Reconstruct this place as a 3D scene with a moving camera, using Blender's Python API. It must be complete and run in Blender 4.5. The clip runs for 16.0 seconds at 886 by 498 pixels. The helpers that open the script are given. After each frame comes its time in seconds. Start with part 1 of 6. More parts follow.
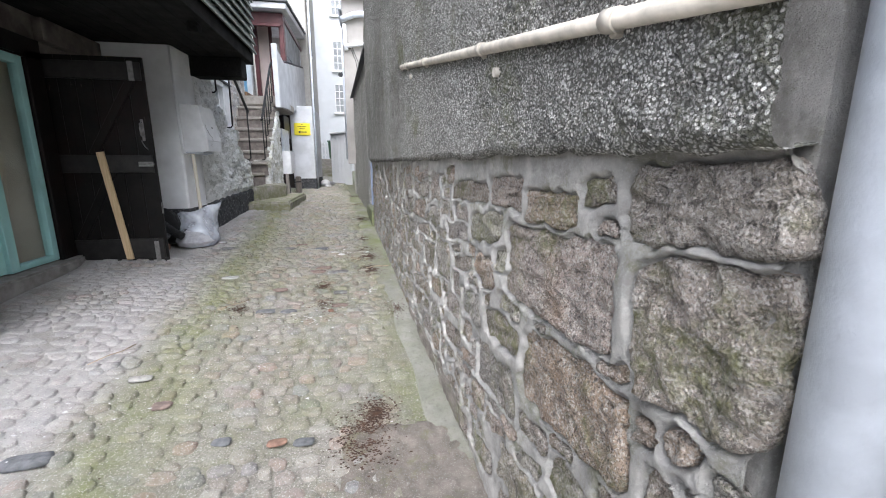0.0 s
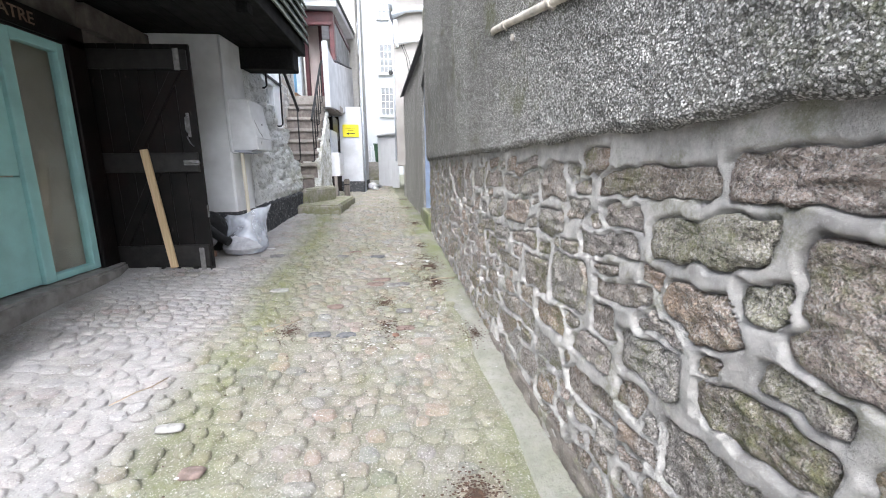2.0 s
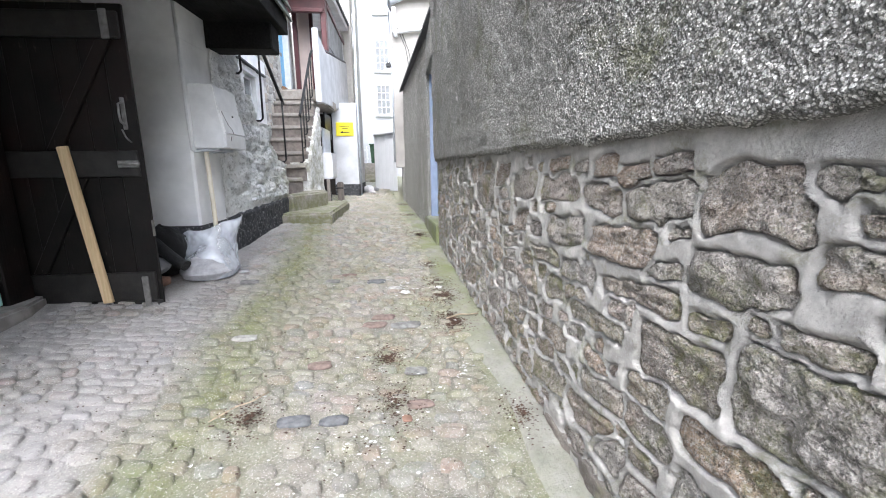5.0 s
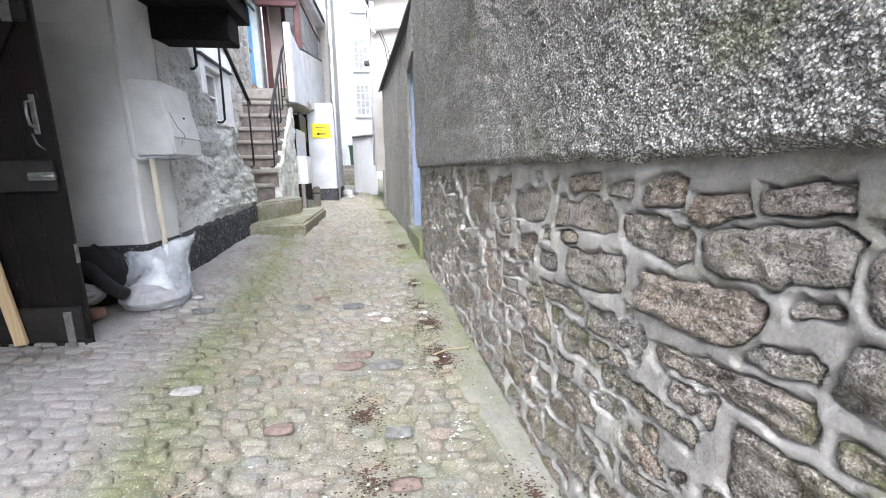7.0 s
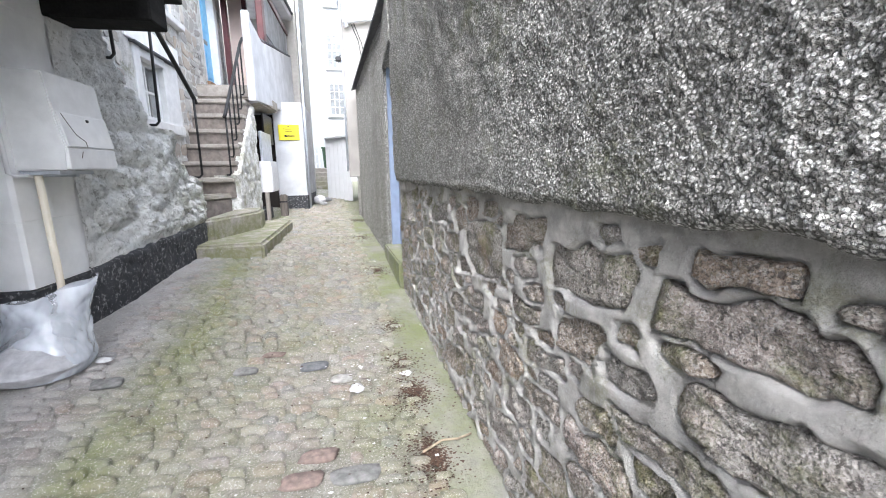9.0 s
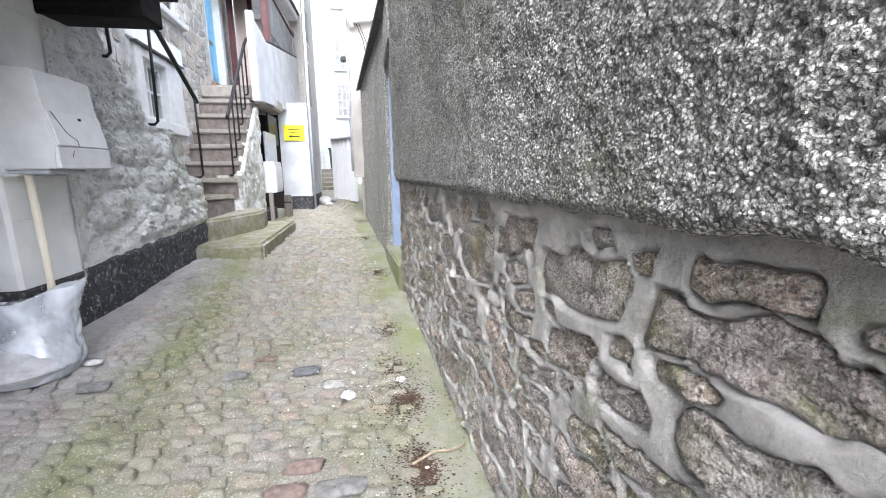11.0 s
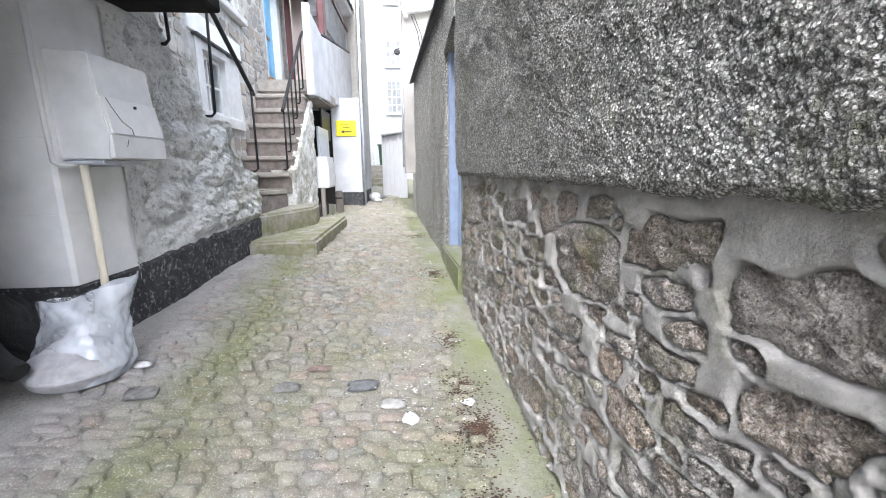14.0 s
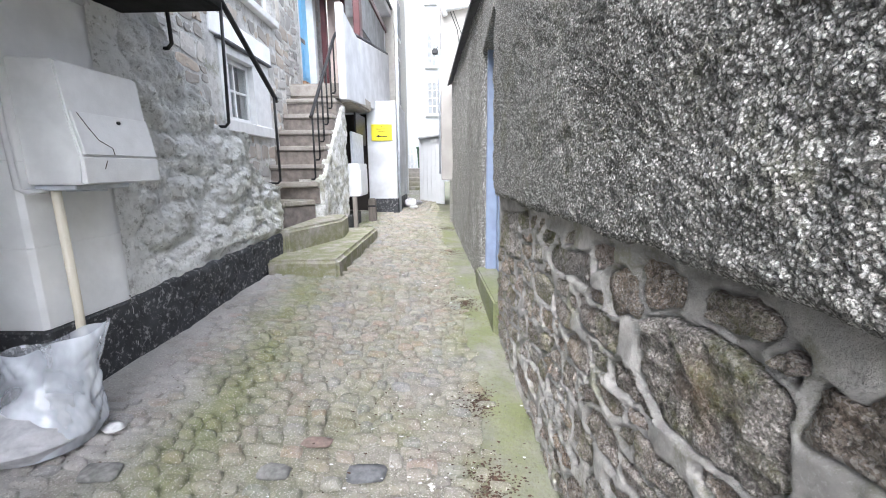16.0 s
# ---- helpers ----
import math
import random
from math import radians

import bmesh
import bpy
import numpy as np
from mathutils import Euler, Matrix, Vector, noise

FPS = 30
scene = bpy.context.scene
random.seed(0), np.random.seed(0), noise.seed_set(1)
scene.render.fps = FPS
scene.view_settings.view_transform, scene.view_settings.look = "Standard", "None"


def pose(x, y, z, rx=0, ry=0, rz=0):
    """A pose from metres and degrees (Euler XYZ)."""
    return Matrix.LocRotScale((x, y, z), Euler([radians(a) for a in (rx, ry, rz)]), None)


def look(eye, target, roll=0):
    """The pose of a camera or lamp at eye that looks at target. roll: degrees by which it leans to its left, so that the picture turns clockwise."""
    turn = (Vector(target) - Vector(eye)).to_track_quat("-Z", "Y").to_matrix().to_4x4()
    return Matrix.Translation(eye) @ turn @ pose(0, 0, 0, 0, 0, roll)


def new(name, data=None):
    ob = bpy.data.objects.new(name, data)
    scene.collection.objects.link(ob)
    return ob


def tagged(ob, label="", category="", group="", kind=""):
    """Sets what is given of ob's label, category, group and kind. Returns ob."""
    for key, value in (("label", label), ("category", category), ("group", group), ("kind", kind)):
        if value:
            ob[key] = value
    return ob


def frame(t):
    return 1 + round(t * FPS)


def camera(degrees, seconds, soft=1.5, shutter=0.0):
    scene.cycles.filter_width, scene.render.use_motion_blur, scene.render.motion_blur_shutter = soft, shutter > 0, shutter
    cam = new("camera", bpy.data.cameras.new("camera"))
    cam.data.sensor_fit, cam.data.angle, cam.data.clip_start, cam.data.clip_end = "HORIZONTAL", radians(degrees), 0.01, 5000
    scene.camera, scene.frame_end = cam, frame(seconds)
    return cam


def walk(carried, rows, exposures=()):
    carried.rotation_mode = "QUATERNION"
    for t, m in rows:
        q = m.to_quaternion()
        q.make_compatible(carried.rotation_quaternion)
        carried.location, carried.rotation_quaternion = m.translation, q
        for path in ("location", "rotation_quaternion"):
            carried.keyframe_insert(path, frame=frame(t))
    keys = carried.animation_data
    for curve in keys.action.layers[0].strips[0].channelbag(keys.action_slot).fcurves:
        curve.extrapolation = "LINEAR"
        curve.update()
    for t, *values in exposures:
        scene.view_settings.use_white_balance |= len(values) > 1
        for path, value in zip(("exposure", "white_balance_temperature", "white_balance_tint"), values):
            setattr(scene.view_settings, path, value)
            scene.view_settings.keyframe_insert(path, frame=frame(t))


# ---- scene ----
cam = camera(94.1, 16.0, soft=1.0)
METRES, EYE, TILT, LEAN, TURN = 4.4, 1.2, 0.0, 0.0, -10.6
ROWS = [
    (0.0, 0.0, 0.0, 0.0, -0.01, -11.8, 0.06),
    (0.5, -0.0382, 0.052, -0.0119, 4.23, -11.59, 0.41),
    (1.0, -0.0627, 0.0751, -0.0089, 5.26, -11.39, 0.53),
    (1.5, -0.0714, 0.1057, -0.0147, 5.42, -11.31, 0.6),
    (2.0, -0.0833, 0.1532, -0.018, 5.44, -11.24, 0.66),
    (2.5, -0.0984, 0.1808, -0.0221, 5.38, -11.2, 0.64),
    (3.0, -0.1124, 0.207, -0.0276, 5.31, -11.17, 0.68),
    (3.5, -0.1405, 0.2677, -0.0296, 5.16, -11.19, 0.76),
    (4.0, -0.1487, 0.3196, -0.0241, 4.99, -11.18, 0.73),
    (6.5, -0.1451, 0.4403, -0.007, 3.84, -10.95, 0.75),
    (7.0, -0.1618, 0.4808, 0.0002, 2.26, -11.03, 0.82),
    (7.5, -0.1898, 0.5211, 0.012, 0.64, -11.09, 0.75),
    (8.0, -0.1907, 0.5638, 0.019, -0.41, -11.15, 0.75),
    (8.5, -0.1852, 0.623, 0.0321, -0.83, -11.14, 0.76),
    (9.0, -0.1814, 0.6565, 0.0286, -0.82, -11.07, 0.76),
    (11.5, -0.1622, 0.6764, 0.0264, 1.38, -10.86, 0.57),
    (12.0, -0.1589, 0.6714, 0.03, 2.91, -10.89, 0.48),
    (12.5, -0.1562, 0.6722, 0.0264, 4.41, -10.96, 0.51),
    (13.0, -0.1643, 0.682, 0.0255, 5.48, -11.02, 0.5),
    (13.5, -0.1784, 0.7101, 0.017, 6.06, -11.08, 0.54),
    (14.0, -0.2072, 0.7526, 0.0179, 6.44, -11.16, 0.59),
    (14.5, -0.2108, 0.7711, 0.0321, 7.11, -11.19, 0.55),
    (15.0, -0.2145, 0.822, 0.034, 8.41, -11.2, 0.54),
    (15.5, -0.2131, 0.8659, 0.0457, 10.2, -11.18, 0.51),
    (16.0, -0.2122, 0.8801, 0.0478, 11.99, -11.13, 0.51),
]
walk(cam, [(t, pose(0, 0, EYE, TILT, LEAN, TURN) @ pose(METRES * x, METRES * y, METRES * z, 90 + pitch, roll, yaw)) for t, x, y, z, yaw, pitch, roll in ROWS], [(0.0, 1.5, 5910, 10), (0.5, 1.72, 5910, 10), (1.0, 1.86, 5910, 10), (4.0, 2.05, 5910, 10), (9.0, 2.27, 5910, 10), (16.0, 2.3, 5910, 10)])

# ---- world and light: bright overcast sky over a narrow lane ----
SUN_EL, SUN_AZ = radians(52), radians(190)
world = bpy.data.worlds.new("overcast")
scene.world = world
world.use_nodes = True
wn, wl = world.node_tree.nodes, world.node_tree.links
wn.clear()
w_out = wn.new("ShaderNodeOutputWorld")
w_bg = wn.new("ShaderNodeBackground")
w_sky = wn.new("ShaderNodeTexSky")
w_sky.sky_type = "NISHITA"
w_sky.sun_disc = False
w_sky.sun_elevation, w_sky.sun_rotation = SUN_EL, SUN_AZ
w_sky.dust_density, w_sky.air_density, w_sky.ozone_density = 6.0, 1.0, 1.0
w_hsv = wn.new("ShaderNodeHueSaturation")
w_hsv.inputs["Saturation"].default_value = 0.45
w_bg.inputs["Strength"].default_value = 0.15
wl.new(w_sky.outputs[0], w_hsv.inputs["Color"])
wl.new(w_hsv.outputs[0], w_bg.inputs[0])
wl.new(w_bg.outputs[0], w_out.inputs[0])
sun = new("sun", bpy.data.lights.new("sun", "SUN"))
sun.data.energy, sun.data.angle, sun.data.color = 1.12, radians(90), (1.0, 0.98, 0.96)
sun.matrix_world = look((0, 0, 0), (-math.sin(SUN_AZ) * math.cos(SUN_EL), -math.cos(SUN_AZ) * math.cos(SUN_EL), -math.sin(SUN_EL)))


# ---- materials ----
class Mat:
    """A small builder of node materials."""

    def __init__(self, name, rough=0.8, metal=0.0):
        self.m = bpy.data.materials.new(name)
        self.m.use_nodes = True
        self.t = self.m.node_tree
        self.b = self.t.nodes["Principled BSDF"]
        self.b.inputs["Roughness"].default_value = rough
        self.b.inputs["Metallic"].default_value = metal
        self.geo = self.t.nodes.new("ShaderNodeNewGeometry")
        self.pos = self.geo.outputs["Position"]
        self.height = None

    def put(self, a, b):
        self.t.links.new(a, b)

    def value(self, sock, x):
        if isinstance(x, (int, float)):
            sock.default_value = x
        elif isinstance(x, tuple):
            sock.default_value = (*x, 1.0) if len(x) == 3 else x
        else:
            self.put(x, sock)

    def noise(self, scale, detail=4.0, rough=0.55, stretch=None, seed=0.0):
        n = self.t.nodes.new("ShaderNodeTexNoise")
        n.inputs["Scale"].default_value, n.inputs["Detail"].default_value, n.inputs["Roughness"].default_value = scale, detail, rough
        self.put(self.where(stretch, seed), n.inputs["Vector"])
        return n.outputs["Fac"]

    def where(self, stretch, seed=0.0):
        v = self.t.nodes.new("ShaderNodeMapping")
        v.inputs["Location"].default_value = (seed, seed * 1.7, seed * 0.6)
        if stretch:
            v.inputs["Scale"].default_value = stretch
        self.put(self.pos, v.inputs["Vector"])
        return v.outputs[0]

    def cells(self, scale, feature="F1", out="Distance", stretch=None):
        n = self.t.nodes.new("ShaderNodeTexVoronoi")
        n.feature = feature
        n.inputs["Scale"].default_value = scale
        self.put(self.where(stretch), n.inputs["Vector"])
        return n.outputs[out]

    def ramp(self, x, a, b):
        n = self.t.nodes.new("ShaderNodeMapRange")
        n.clamp = True
        for key, val in (("From Min", a), ("From Max", b)):
            n.inputs[key].default_value = val
        self.put(x, n.inputs["Value"])
        return n.outputs[0]

    def axis(self, k):
        n = self.t.nodes.new("ShaderNodeSeparateXYZ")
        self.put(self.pos, n.inputs[0])
        return n.outputs[k]

    def rnd(self):
        return self.t.nodes.new("ShaderNodeObjectInfo").outputs["Random"]

    def island(self):
        return self.geo.outputs["Random Per Island"]

    def calc(self, op, x, y=0.0):
        n = self.t.nodes.new("ShaderNodeMath")
        n.operation = op
        self.value(n.inputs[0], x)
        self.value(n.inputs[1], y)
        return n.outputs[0]

    def mix(self, fac, a, b, kind="MIX"):
        n = self.t.nodes.new("ShaderNodeMix")
        n.data_type, n.blend_type = "RGBA", kind
        self.value(n.inputs[0], fac)
        self.value(n.inputs[6], a)
        self.value(n.inputs[7], b)
        return n.outputs[2]

    def stops(self, x, *colours):
        n = self.t.nodes.new("ShaderNodeValToRGB")
        el = n.color_ramp.elements
        while len(el) < len(colours):
            el.new(0.5)
        for i, c in enumerate(colours):
            el[i].position, el[i].color = i / max(1, len(colours) - 1), (*c, 1)
        self.put(x, n.inputs[0])
        return n.outputs[0]

    def colour(self, c):
        self.value(self.b.inputs["Base Color"], c)
        return self

    def roughness(self, r):
        self.value(self.b.inputs["Roughness"], r)
        return self

    def bump(self, h, depth, strength=1.0):
        n = self.t.nodes.new("ShaderNodeBump")
        n.inputs["Distance"].default_value, n.inputs["Strength"].default_value = depth, strength
        self.put(h, n.inputs["Height"])
        if self.height:
            self.put(self.height, n.inputs["Normal"])
        self.height = n.outputs[0]
        self.put(self.height, self.b.inputs["Normal"])
        return self


def plain(name, c, rough=0.6, metal=0.0, vary=0.12, scale=9.0, depth=0.0008):
    """Painted or plain surface with faint stains and fine relief."""
    k = Mat(name, rough, metal)
    dark = tuple(x * (1 - vary) for x in c)
    light = tuple(min(1, x * (1 + vary * 0.5)) for x in c)
    k.colour(k.mix(k.ramp(k.noise(scale), 0.35, 0.65), dark, light))
    k.roughness(k.calc("ADD", k.calc("MULTIPLY", k.noise(scale * 3), 0.25), rough - 0.12))
    return k.bump(k.noise(scale * 12, 3), depth).m


def make_granite():
    """Coarse weathered granite: crystals of quartz and mica over a tone that changes from stone to stone."""
    k = Mat("granite_rubble", 0.9)
    base = k.stops(k.rnd(), (0.32, 0.27, 0.235), (0.48, 0.41, 0.355), (0.56, 0.515, 0.455), (0.36, 0.335, 0.31), (0.52, 0.385, 0.28), (0.50, 0.475, 0.44), (0.54, 0.44, 0.385), (0.42, 0.345, 0.285), (0.46, 0.45, 0.34))
    tone = k.mix(k.ramp(k.noise(9, 6, 0.7), 0.35, 0.68), k.mix(0.45, base, (0.16, 0.135, 0.12)), base)
    c = k.mix(k.ramp(k.cells(170, "F1", "Color"), 0.50, 0.80), tone, k.mix(0.65, tone, (0.72, 0.68, 0.63)))
    c = k.mix(k.calc("MULTIPLY", k.ramp(k.noise(48, 8, 0.85, None, 4.0), 0.51, 0.57), 0.75), c, (0.08, 0.067, 0.058))
    c = k.mix(k.calc("MULTIPLY", k.ramp(k.noise(30, 8, 0.85, None, 7.0), 0.54, 0.60), 0.6), c, (0.70, 0.66, 0.61))
    c = k.mix(k.calc("MULTIPLY", k.ramp(k.noise(4, 4, 0.6, None, 9.0), 0.55, 0.75), 0.5), c, (0.34, 0.20, 0.10))
    wet = k.calc("MULTIPLY", k.ramp(k.noise(3.2, 8, 0.75, None, 2.0), 0.49, 0.60), k.ramp(k.noise(30, 5, 0.7, None, 5.0), 0.35, 0.6))
    k.colour(k.mix(k.calc("MULTIPLY", wet, 0.75), c, (0.19, 0.195, 0.07)))
    k.bump(k.noise(16, 8, 0.75), 0.045, 1.0).bump(k.noise(62, 7, 0.8), 0.026, 1.0).bump(k.cells(150), 0.004)
    return k.m


def make_mortar(name="pointing_mortar", a=(0.31, 0.295, 0.275), b=(0.54, 0.52, 0.49)):
    k = Mat(name, 0.9)
    c = k.mix(k.ramp(k.noise(9, 7, 0.7), 0.36, 0.62), a, b)
    c = k.mix(k.calc("MULTIPLY", k.ramp(k.noise(3.4, 6, 0.7, None, 5.0), 0.48, 0.62), 0.6), c, tuple(0.5 * x for x in b))
    c = k.mix(k.calc("MULTIPLY", k.ramp(k.noise(5, 7, 0.75, None, 7.0), 0.53, 0.63), 0.6), c, (0.17, 0.17, 0.09))
    c = k.mix(k.calc("MULTIPLY", k.ramp(k.noise(150, 3, 0.7, None, 2.0), 0.56, 0.68), 0.35), c, (0.62, 0.61, 0.59))
    k.colour(c)
    return k.bump(k.noise(20, 8, 0.72), 0.020).bump(k.noise(110, 5, 0.78), 0.008).m


def make_pebbledash(name, light, dark, moss=0.65, white=0.8, size=70):
    k = Mat(name, 0.92)
    grain, small = k.cells(size, "F1", "Distance"), k.cells(size * 2.1, "F1", "Distance")
    tint = k.mix(k.cells(size, "F1", "Color"), tuple(0.6 * x for x in light), light)
    # gaps between grains darkened in colour, in place of relief shade
    c = k.mix(k.calc("MULTIPLY", k.ramp(grain, 0.36, 0.60), 0.92), tint, dark)
    c = k.mix(k.calc("MULTIPLY", k.ramp(small, 0.5, 0.8), 0.25), c, dark)
    c = k.mix(k.calc("MULTIPLY", k.ramp(k.cells(size, "F1", "Color"), white, white + 0.05), k.ramp(grain, 0.5, 0.36)), c, (0.84, 0.83, 0.80))
    # dark blotches and speckle carry relief shade into the distant render
    c = k.mix(k.calc("MULTIPLY", k.ramp(k.noise(30, 5, 0.7, None, 6.0), 0.52, 0.62), 0.45), c, tuple(0.9 * x for x in dark))
    c = k.mix(k.calc("MULTIPLY", k.ramp(k.noise(58, 3, 0.6, None, 11.0), 0.50, 0.60), 0.55), c, tuple(0.8 * x for x in dark))
    c = k.mix(k.calc("MULTIPLY", k.ramp(k.noise(1.3, 5, 0.65, (1, 1, 0.35)), 0.48, 0.68), 0.45), c, dark)
    c = k.mix(k.calc("MULTIPLY", k.ramp(k.noise(2.2, 7, 0.75, None, 3.0), 0.53, 0.66), moss), c, (0.12, 0.125, 0.055))
    k.colour(c)
    k.bump(k.calc("SUBTRACT", 1.0, grain), 0.011, 1.0).bump(k.calc("SUBTRACT", 1.0, small), 0.004, 1.0).bump(k.noise(170, 5, 0.8), 0.003)
    return k.m


def make_ground(name, pick):
    """Worn cobbles and bedding: grey-beige, with moss in bands along the lane and dry dust before the theatre."""
    k = Mat(name, 0.88)
    x, y = k.axis(0), k.axis(1)
    wob = k.calc("MULTIPLY", k.calc("SUBTRACT", k.noise(1.4, 5, 0.6), 0.5), 0.75)
    xa = k.calc("ADD", k.calc("ADD", x, k.calc("MULTIPLY", y, 0.0685)), wob)
    if pick == "bed":
        base = k.mix(k.ramp(k.noise(7, 6, 0.65), 0.3, 0.7), (0.24, 0.225, 0.195), (0.37, 0.35, 0.31))
        base = k.mix(k.ramp(k.cells(130, "F1", "Color"), 0.45, 0.9), base, (0.20, 0.185, 0.16))
    else:
        sel = k.rnd() if pick == "piece" else k.island()
        base = k.stops(sel, (0.25, 0.225, 0.195), (0.36, 0.325, 0.28), (0.21, 0.21, 0.21), (0.40, 0.365, 0.315), (0.25, 0.255, 0.265), (0.36, 0.265, 0.225), (0.31, 0.29, 0.255), (0.24, 0.205, 0.175), (0.37, 0.345, 0.30), (0.30, 0.235, 0.21))
        base = k.mix(k.calc("MULTIPLY", k.ramp(k.noise(34, 7, 0.8, None, 3.0), 0.50, 0.64), 0.55), base, k.mix(0.75, base, (0.10, 0.09, 0.08)))
        base = k.mix(k.ramp(k.noise(26, 6, 0.75), 0.44, 0.66), base, k.mix(0.5, base, (0.42, 0.40, 0.37)))
    # moss band down the left third, and along the gutter
    gate = k.ramp(k.noise(3.1, 7, 0.75, None, 8.0), 0.30, 0.56)
    band1 = k.calc("MULTIPLY", k.ramp(xa, -1.45, -1.18), k.ramp(xa, -0.62, -1.08))
    band2 = k.calc("MULTIPLY", k.ramp(xa, 0.05, 0.4), 0.8)
    moss = k.calc("MULTIPLY", k.calc("MAXIMUM", band1, band2), gate)
    moss = k.calc("MULTIPLY", k.calc("MAXIMUM", moss, k.calc("MULTIPLY", k.ramp(k.noise(1.7, 8, 0.8, None, 21.0), 0.44, 0.64), k.calc("MULTIPLY", k.ramp(xa, -1.45, -1.15), 0.65))), 0.75)
    c = k.mix(moss, base, (0.175, 0.20, 0.065))
    dust = k.calc("MULTIPLY", k.ramp(xa, -1.12, -1.5), k.ramp(k.noise(2.4, 5, 0.6, None, 13.0), 0.3, 0.55))
    c = k.mix(k.calc("MULTIPLY", dust, 0.75), c, (0.455, 0.445, 0.44))
    c = k.mix(k.calc("MULTIPLY", k.ramp(k.noise(2.6, 6, 0.7, None, 31.0), 0.54, 0.72), 0.5), c, (0.19, 0.165, 0.14))
    c = k.mix(k.ramp(k.noise(110, 4, 0.75), 0.56, 0.64), c, (0.60, 0.58, 0.54))
    c = k.mix(k.calc("MULTIPLY", k.ramp(k.noise(70, 5, 0.8, None, 17.0), 0.57, 0.65), 0.7), c, (0.13, 0.12, 0.10))
    k.colour(c)
    k.roughness(k.calc("ADD", k.calc("MULTIPLY", k.noise(9), 0.35), 0.6))
    k.bump(k.noise(22, 6, 0.75), 0.022, 1.0).bump(k.noise(110, 5, 0.8), 0.009, 1.0)
    return k.m


def make_gutter():
    k = Mat("mossy_concrete", 0.85)
    c = k.mix(k.ramp(k.noise(6, 6, 0.65), 0.3, 0.7), (0.19, 0.185, 0.165), (0.30, 0.29, 0.265))
    c = k.mix(k.calc("MULTIPLY", k.calc("MULTIPLY", k.ramp(k.noise(2.2, 7, 0.75, None, 3.0), 0.34, 0.58), k.calc("ADD", k.calc("MULTIPLY", k.ramp(k.axis(1), 3.6, 6.0), 0.7), 0.3)), 0.75), c, (0.17, 0.195, 0.06))
    c = k.mix(k.calc("MULTIPLY", k.ramp(k.noise(3.5, 5, 0.65, None, 12.0), 0.6, 0.75), 0.6), c, (0.20, 0.19, 0.16))
    c = k.mix(k.calc("MULTIPLY", k.ramp(k.noise(45, 6, 0.8, None, 4.0), 0.52, 0.62), 0.5), c, (0.13, 0.125, 0.09))
    k.colour(c)
    return k.bump(k.noise(22, 6, 0.7), 0.016).bump(k.noise(140, 4, 0.7), 0.005).m


def make_whitewash(name="whitewashed_rubble", dirt=0.55):
    k = Mat(name, 0.85)
    c = k.mix(k.ramp(k.noise(5, 5), 0.35, 0.65), (0.78, 0.78, 0.765), (0.87, 0.87, 0.86))
    # noise darkening: grey dirt, plus the shade of crevices put into the colour
    c = k.mix(k.calc("MULTIPLY", k.ramp(k.noise(7, 9, 0.82, None, 6.0), 0.52, 0.60), 0.75 * dirt), c, (0.36, 0.355, 0.34))
    c = k.mix(k.calc("MULTIPLY", k.ramp(k.noise(16, 9, 0.82, None, 2.0), 0.535, 0.59), dirt), c, (0.20, 0.19, 0.165))
    grow = k.calc("MULTIPLY", k.ramp(k.axis(1), 7.3, 8.3), k.ramp(k.noise(5, 5, 0.7, None, 15.0), 0.42, 0.62))
    c = k.mix(k.calc("MULTIPLY", grow, 0.7), c, (0.28, 0.27, 0.16))
    k.colour(c)
    return k.bump(k.noise(13, 6, 0.7), 0.04).bump(k.noise(60, 5, 0.75), 0.010).m


def make_houserubble():
    k = Mat("pale_house_rubble", 0.9)
    base = k.stops(k.rnd(), (0.34, 0.325, 0.31), (0.50, 0.485, 0.46), (0.29, 0.28, 0.27), (0.50, 0.42, 0.34), (0.60, 0.585, 0.56))
    c = k.mix(k.ramp(k.noise(14, 5, 0.65), 0.35, 0.7), base, k.mix(0.5, base, (0.30, 0.28, 0.25)))
    k.colour(c)
    return k.bump(k.noise(24, 5), 0.01).bump(k.noise(120, 3), 0.002).m


def make_timber(name, a, b, rough=0.7, grain=(22, 22, 1.5), depth=0.0015):
    k = Mat(name, rough)
    c = k.mix(k.ramp(k.noise(2.0, 6, 0.6, grain), 0.35, 0.68), a, b)
    c = k.mix(k.calc("MULTIPLY", k.ramp(k.noise(6, 5, 0.7, None, 4.0), 0.6, 0.75), 0.5), c, tuple(min(1, 1.9 * x + 0.01) for x in b))
    k.colour(c)
    k.roughness(k.calc("ADD", k.calc("MULTIPLY", k.noise(7), 0.4), rough - 0.2))
    return k.bump(k.noise(2.5, 6, 0.6, grain), depth).m


def make_blackpaint():
    k = Mat("worn_black_paint", 0.5)
    c = k.mix(k.ramp(k.noise(5, 5), 0.3, 0.7), (0.005, 0.0046, 0.0045), (0.013, 0.011, 0.010))
    k.b.inputs["Specular IOR Level"].default_value = 0.2
    c = k.mix(k.calc("MULTIPLY", k.ramp(k.noise(9, 8, 0.8, (3, 3, 0.7), 3.0), 0.62, 0.70), 0.6), c, (0.16, 0.14, 0.12))
    c = k.mix(k.calc("MULTIPLY", k.ramp(k.noise(1.6, 4, 0.6, None, 8.0), 0.52, 0.72), 0.5), c, (0.020, 0.007, 0.006))
    k.colour(c)
    k.roughness(k.calc("ADD", k.calc("MULTIPLY", k.noise(6, 5), 0.4), 0.28))
    return k.bump(k.noise(3, 6, 0.6, (26, 26, 1.2)), 0.002).m


